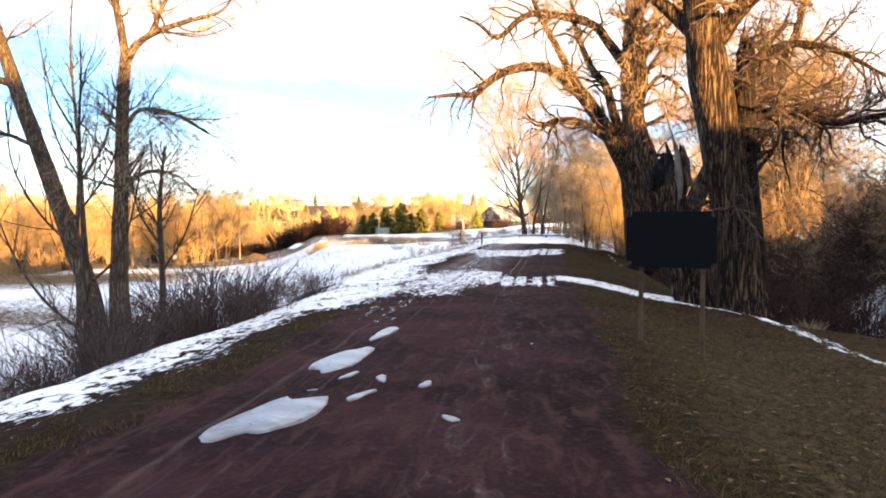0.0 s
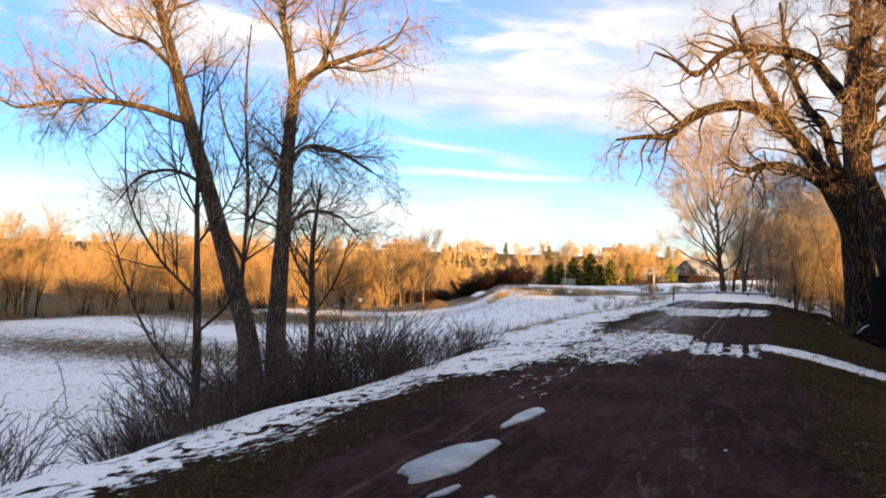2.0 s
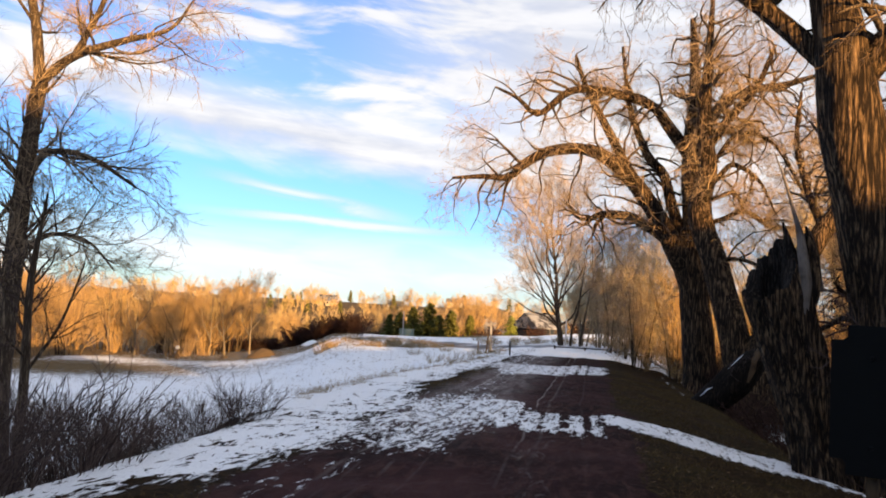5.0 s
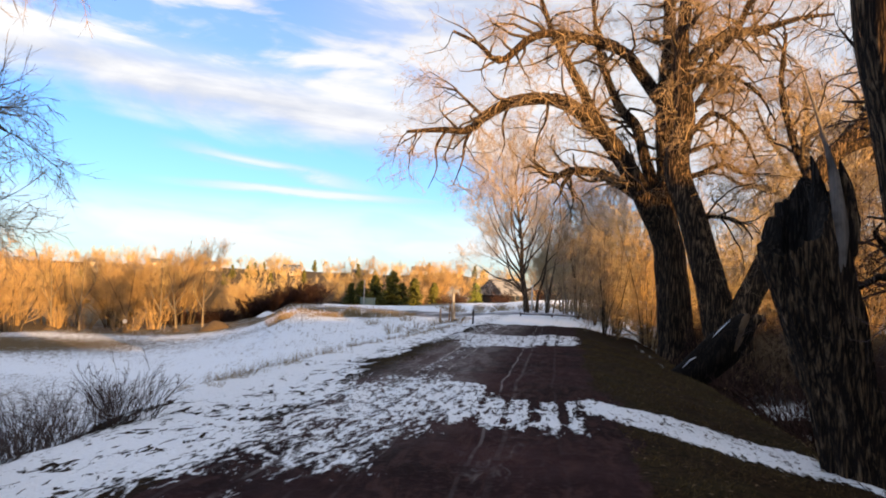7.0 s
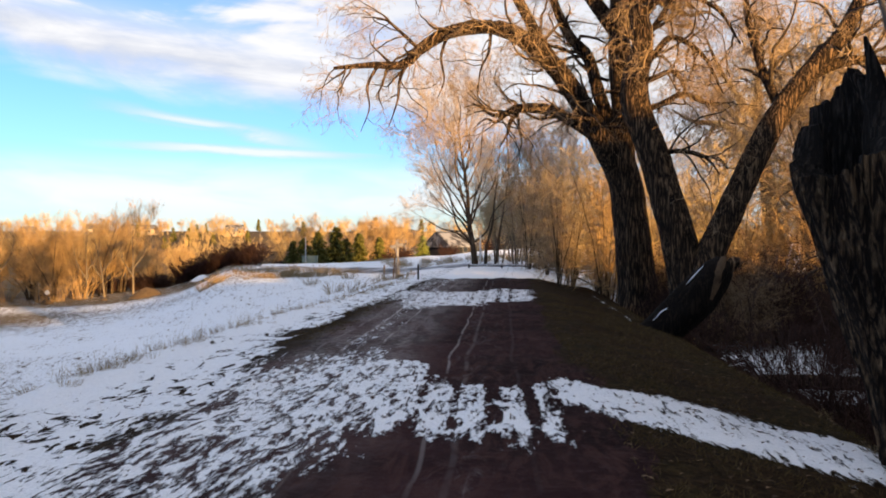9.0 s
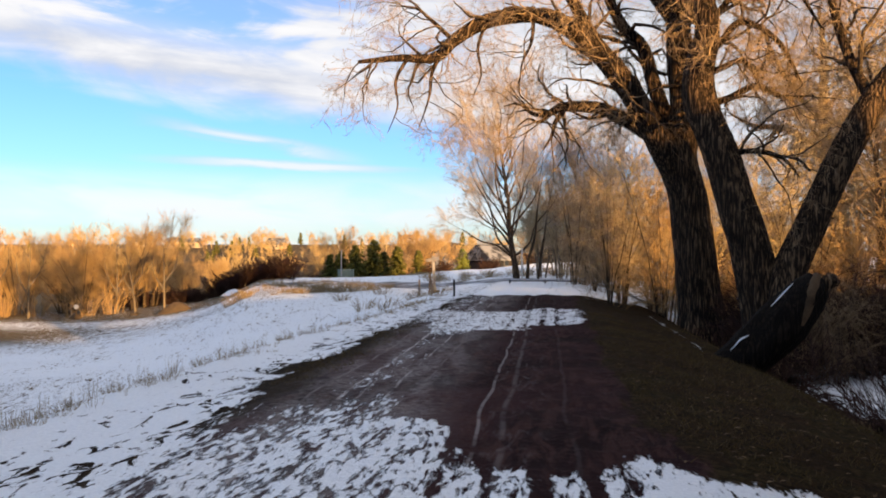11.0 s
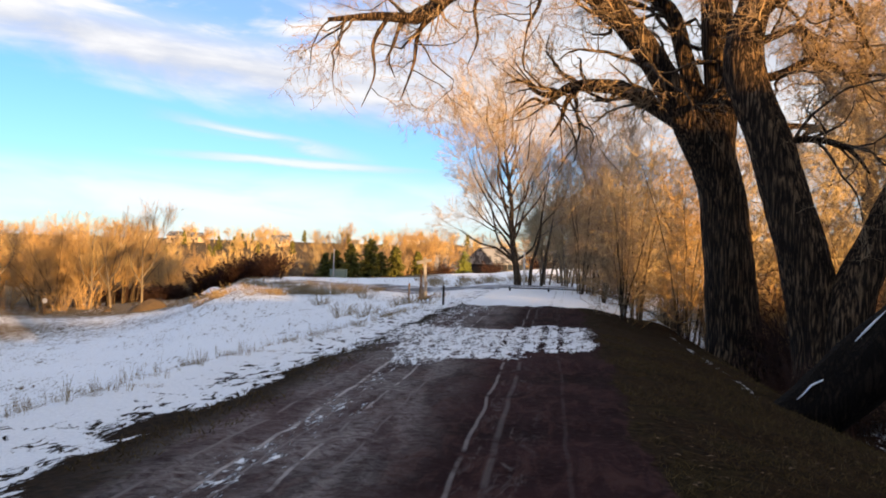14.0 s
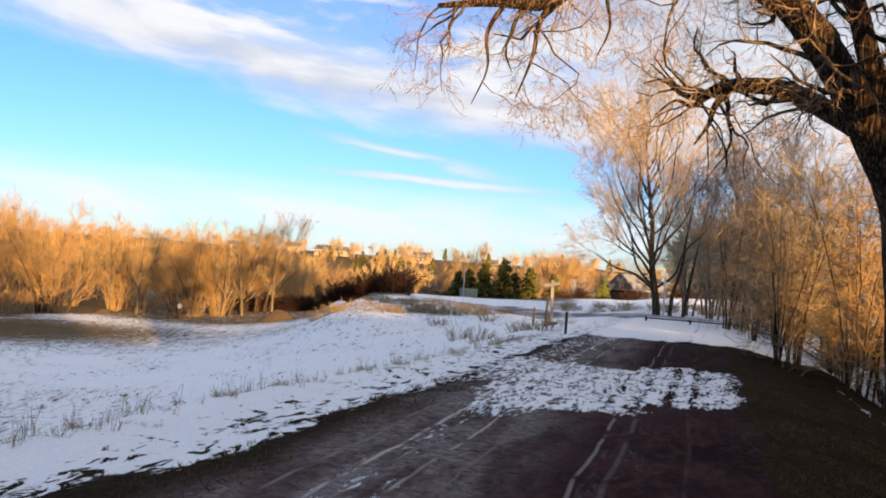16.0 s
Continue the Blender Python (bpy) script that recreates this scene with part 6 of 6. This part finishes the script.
def house(x, y, w, d, h, turn, wall_mat, label, roof_mat, pitch=0.45, windows=3):
    """A far house: walls, gabled roof with eaves, windows with frames and sills, a door and a chimney."""
    root = thing("house", label, "house", (x, y, ground_height(x, y) - 0.1), "houses")
    root.rotation_euler[2] = radians(turn)
    part("wall", (box(w, d, h, 0.02), wall_mat), root)
    rise = d / 2 * pitch * 1.6
    bm = bmesh.new()
    e = 0.45
    for sx in (-1, 1):
        bm.verts.new((sx * (w / 2 + e), -d / 2 - e, h - 0.12))
        bm.verts.new((sx * (w / 2 + e), d / 2 + e, h - 0.12))
        bm.verts.new((sx * (w / 2 + e), 0, h + rise))
        bm.verts.new((sx * (w / 2 + e), -d / 2 - e, h - 0.30))
        bm.verts.new((sx * (w / 2 + e), d / 2 + e, h - 0.30))
    v = list(bm.verts)
    for quad in ((0, 5, 7, 2), (2, 7, 6, 1), (3, 8, 5, 0), (1, 6, 9, 4), (4, 9, 8, 3)):
        bm.faces.new([v[k] for k in quad])
    bm.faces.new([v[k] for k in (0, 2, 1, 4, 3)])
    bm.faces.new([v[k] for k in (8, 9, 6, 7, 5)])
    roof = part("roof", (bm, roof_mat), root)
    part("chimney", (moved(box(0.7, 0.7, 1.2, 0.03), pose(w * 0.25, 0.3, h + rise * 0.6)), wall_mat), roof)
    for k in range(windows):
        wx = w * (-0.36 + 0.72 * k / max(1, windows - 1))
        win = part("window", (moved(box(1.1, 0.10, 1.1, 0.01), pose(wx, -d / 2 - 0.02, h * 0.45)), FRAME_GREY), root)
        part("pane", (moved(box(0.92, 0.04, 0.92, 0.0), pose(wx, -d / 2 - 0.06, h * 0.45 + 0.09)), WINDOW_GLASS), win)
        part("sill", (moved(box(1.25, 0.18, 0.07, 0.01), pose(wx, -d / 2 - 0.06, h * 0.45 - 0.07)), FRAME_GREY), win)
    part("door", (moved(box(0.95, 0.08, 2.05, 0.01), pose(w * 0.14, -d / 2 - 0.03, 0)), POST_DARK), root)


house(-0.6, 150, 6.5, 6, 1.9, 32, WALL_DARK, "dark low house with a snow-dusted roof", ROOF_DUSTED)
house(-2.5, 163, 7, 6.5, 2.6, -16, WALL_DARK, "dark house with a snow-dusted gabled roof", ROOF_DUSTED)
house(10.4, 152, 6.5, 6.5, 2.2, 38, WALL_DARK, "dark house with a snow-dusted roof", ROOF_DUSTED)
house(24, 158, 9, 7, 2.6, -28, WALL_DARK, "dark house with a snow-dusted roof", ROOF_DUSTED)
spots = [(wild.uniform(-16, 16), wild.uniform(122, 142)) for k in range(15)]
scatter("hedge", "dark bare hedge shrub before the houses", "shrub", dark_hedge, spots, wild, 0.45, 0.8, "shrubs by the houses")
spots = [(-13.5, 127), (-1.5, 131), (-4.2, 134), (1.2, 133)]
scatter("willow_tree", "bare orange-twigged tree among the pines", "tree", willows, spots, wild, 0.75, 0.95, "trees among the pines")
for n in range(12):
    x, y = far.uniform(-270, -12), far.uniform(430, 560)
    house(x, y, far.uniform(7, 11), 7.0, far.uniform(2.8, 4.4), far.uniform(-25, 25), (WALL_TAN, WALL_CREAM)[n % 2], "sunlit pale house among the bare trees", ROOF_GREY if n % 2 else ROOF_DUSTED)

# pale birch-like stems in front of the field woods
for n, (x, y, high) in enumerate(((-31.8, 81.2, 6.0), (-24.9, 82, 5.5), (-23.6, 82.5, 5.0), (-21.4, 83, 5.2), (-44.5, 82, 5.5), (-37.8, 82.5, 4.8), (-58, 83, 5.6), (-34.5, 81.6, 6.2), (-40.8, 82, 5.8))):
    z = ground_height(x, y)
    lean = wild.uniform(-0.9, 0.9)
    tree("poplar_tree", "slim pale-stemmed bare tree at the field edge", [[(x, y, z - 0.2, 0.10), (x + 0.2 * lean, y, z + high * 0.3, 0.08), (x + 0.5 * lean, y, z + high * 0.65, 0.05), (x + lean, y, z + high, 0.025)]],
         [[(x + 0.2 * lean, y, z + high * 0.3, 0.06), (x + 0.2 * lean - 0.8, y, z + high * 0.55, 0.045), (x + 0.2 * lean - 1.1, y, z + high * 0.85, 0.015)],
          [(x + 0.3 * lean, y, z + high * 0.42, 0.06), (x + 0.4 * lean + 0.8, y + 0.3, z + high * 0.66, 0.04), (x + lean + 1.0, y + 0.4, z + high * 0.92, 0.015)]],
         [dict(count=30, length=(0.6, 1.6), angle=(20, 50), segments=3, wiggle=0.12, lift=0.08, ratio=0.5, thick=0.02, start=0.3),
          dict(count=200, length=(0.4, 1.0), angle=(20, 50), segments=2, wiggle=0.15, lift=0.03, ratio=0.6, thick=0.014),
          dict(count=700, length=(0.2, 0.6), angle=(20, 50), segments=1, wiggle=0.15, lift=0.0, ratio=0.9, thick=0.011)],
         500 + n, PALE_BARK, TWIG_GOLD, sides=7, flare=0.1, group="pale stems by the field")

# ---- grasses, weeds and litter ----


def blades(name, label, x, y, tall, rng, mat, width=0.006, lean=0.35, category="grass"):
    """Grass blades as slim pointed stalks, one mesh."""
    n = len(x)
    base = np.stack([x, y, height(x, y) - 0.01], 1)
    tip = base + np.stack([rng.normal(size=n) * lean * tall, rng.normal(size=n) * lean * tall, tall], 1)
    v, f = cones(np.stack([base, tip], 1), np.full(n, width) * rng.uniform(0.6, 1.2, n))
    return tagged(new(name, array_mesh(name, v, f, mat)), label, category, kind="stuff")


turf = np.random.default_rng(8)
n = 54000
y = 1.5 + 36 * turf.random(n) ** 1.5
u = 1.95 + turf.random(n) * (3.45 + verge(y))
keep = layered((u + track(y)) * 1.2, y * 1.2, 3, 21) > 0.40
keep &= np.abs(y - snow_tail(u)[0]) > 0.95 * snow_tail(u)[1]
u, y = u[keep], y[keep]
blades("grass", "short brown-green winter turf beside the track", u + track(y), y, turf.uniform(0.02, 0.085, len(y)), turf, SOD_GRASS, 0.0048, 0.8)
n = 10000
y = 2 + 33 * turf.random(n) ** 1.3
u = -turf.uniform(1.9, 2.95, n)
keep = (layered((u + track(y)) * 1.5, y * 1.5, 3, 22) > 0.42) & ((y < 12.5) | (y > 25)) & (u > -2.7)
u, y = u[keep], y[keep]
blades("grass", "short brown winter turf between track and snow", u + track(y), y, turf.uniform(0.02, 0.07, len(y)), turf, SOD_GRASS, 0.007, 0.6)

# dry weed tufts along the lip of the bank, each a thing


def tuft_mesh(name, seed, stalks, tall, wide, thick=0.004):
    rng = np.random.default_rng(seed)
    a, r = rng.uniform(0, 6.283, stalks), wide * np.sqrt(rng.random(stalks))
    base = np.stack([r * np.cos(a) * 0.6, r * np.sin(a) * 0.6, np.full(stalks, -0.02)], 1)
    high = tall * rng.uniform(0.4, 1.0, stalks)
    tip = base + np.stack([r * np.cos(a) * 0.9 + rng.normal(size=stalks) * 0.10 * tall, r * np.sin(a) * 0.9 + rng.normal(size=stalks) * 0.10 * tall, high], 1)
    mid = (base + tip) / 2 + rng.normal(size=(stalks, 3)) * 0.03
    lines = np.stack([base, mid, tip], 1)
    v, q = tubes(lines, np.full((stalks, 3), thick) * np.array([1, 0.8, 0.5]), 3)
    ears, er = sprout(rng, lines, np.full((stalks, 3), thick), stalks * 2, (0.05 * tall, 0.22 * tall), (15, 55), 1, 0.1, 0.0, 1.0, thick, 0.55)
    return array_mesh(name, *merged([(v, split(q)), cones(ears, np.full(stalks * 2, thick))]), DRY_GRASS)


tufts = [tuft_mesh("grass_tuft", 600 + k, 44, 0.26, 0.20) for k in range(3)]
weeds = [tuft_mesh("weed", 610 + k, 7, 0.42, 0.09, 0.0035) for k in range(3)]
spots = []
for y in np.arange(21, 47, 0.36):
    if wild.random() < 0.75:
        spots.append((float(track(y)) - float(lip_line(y)) + wild.normal() * 0.14, y + wild.uniform(-0.3, 0.3)))
scatter("grass_tuft", "dry straw-coloured grass tuft on the bank's lip", "grass", tufts, spots, wild, 0.35, 0.75, "tufts along the bank")
spots = [(float(track(y)) - 0.1 - float(lip_line(y)) + wild.normal() * 0.2, y) for y in wild.uniform(21, 46, 170)]
scatter("weed", "thin dry weed stalk on the bank's lip", "weed", weeds, spots, wild, 0.35, 0.85, "weeds along the bank")
spots = [(0.55, 51.5), (0.25, 52.3), (0.8, 52.6), (1.9, 57.6), (-1.8, 60), (0.2, 46.5), (1.3, 50.2), (-0.8, 49.5), (-2.2, 53.5), (-3.6, 57)]
scatter("grass_tuft", "shaggy dry brown grass tuft by the posts", "grass", tufts, spots, wild, 1.5, 2.6, "tufts by the posts")
spots = [(wild.uniform(-11, -1.5), wild.uniform(62, 72)) for k in range(60)]
spots += [(slopes.uniform(-10.5, -3.5), slopes.uniform(59.5, 63.5)) for k in range(24)]
scatter("grass_tuft", "dry brown grass tuft on the snowy ridge", "grass", tufts, spots, wild, 1.0, 2.6, "tufts on the ridge")
spots = [(float(track(y)) + wild.uniform(4.4, 6.0) + float(verge(y)), y) for y in wild.uniform(5, 24, 16)]
scatter("grass_tuft", "dry grass tuft at the ditch's edge", "grass", tufts, spots, wild, 0.6, 1.2, "tufts by the ditch")
spots = [(float(track(y)) + wild.uniform(6.0, 12), y) for y in wild.uniform(50, 100, 40)]
spots += [(wild.uniform(0, 18), wild.uniform(79, 90)) for k in range(60)]
scatter("grass_tuft", "dry brown grass tuft in the far snow", "grass", tufts, spots, wild, 1.4, 3.2, "tufts in the far snow")

# fallen leaves on the turf
n = 1500
y = 2 + 26 * wild.random(n) ** 1.4
x = track(y) + wild.uniform(1.9, 5.6, n)
z = height(x, y) + wild.uniform(0.012, 0.03, n)
a = wild.uniform(0, 6.283, n)
size = wild.uniform(0.015, 0.038, n)
out = []
for ox, oy, oz in ((-1.2, 0, 0), (0, -0.6, 0.25), (1.2, 0, 0.05), (0, 0.6, 0.30)):
    out.append(np.stack([x + size * (ox * np.cos(a) - oy * np.sin(a)), y + size * (ox * np.sin(a) + oy * np.cos(a)), z + size * oz], 1))
v = np.stack(out, 1).reshape(-1, 3)
k = 4 * np.arange(n)[:, None]
tagged(new("leaf_litter", array_mesh("leaf_litter", v, np.vstack([k + [0, 1, 3], k + [1, 2, 3]]), LEAF, False)), "curled pale brown leaves strewn on the turf", "leaves", kind="stuff")
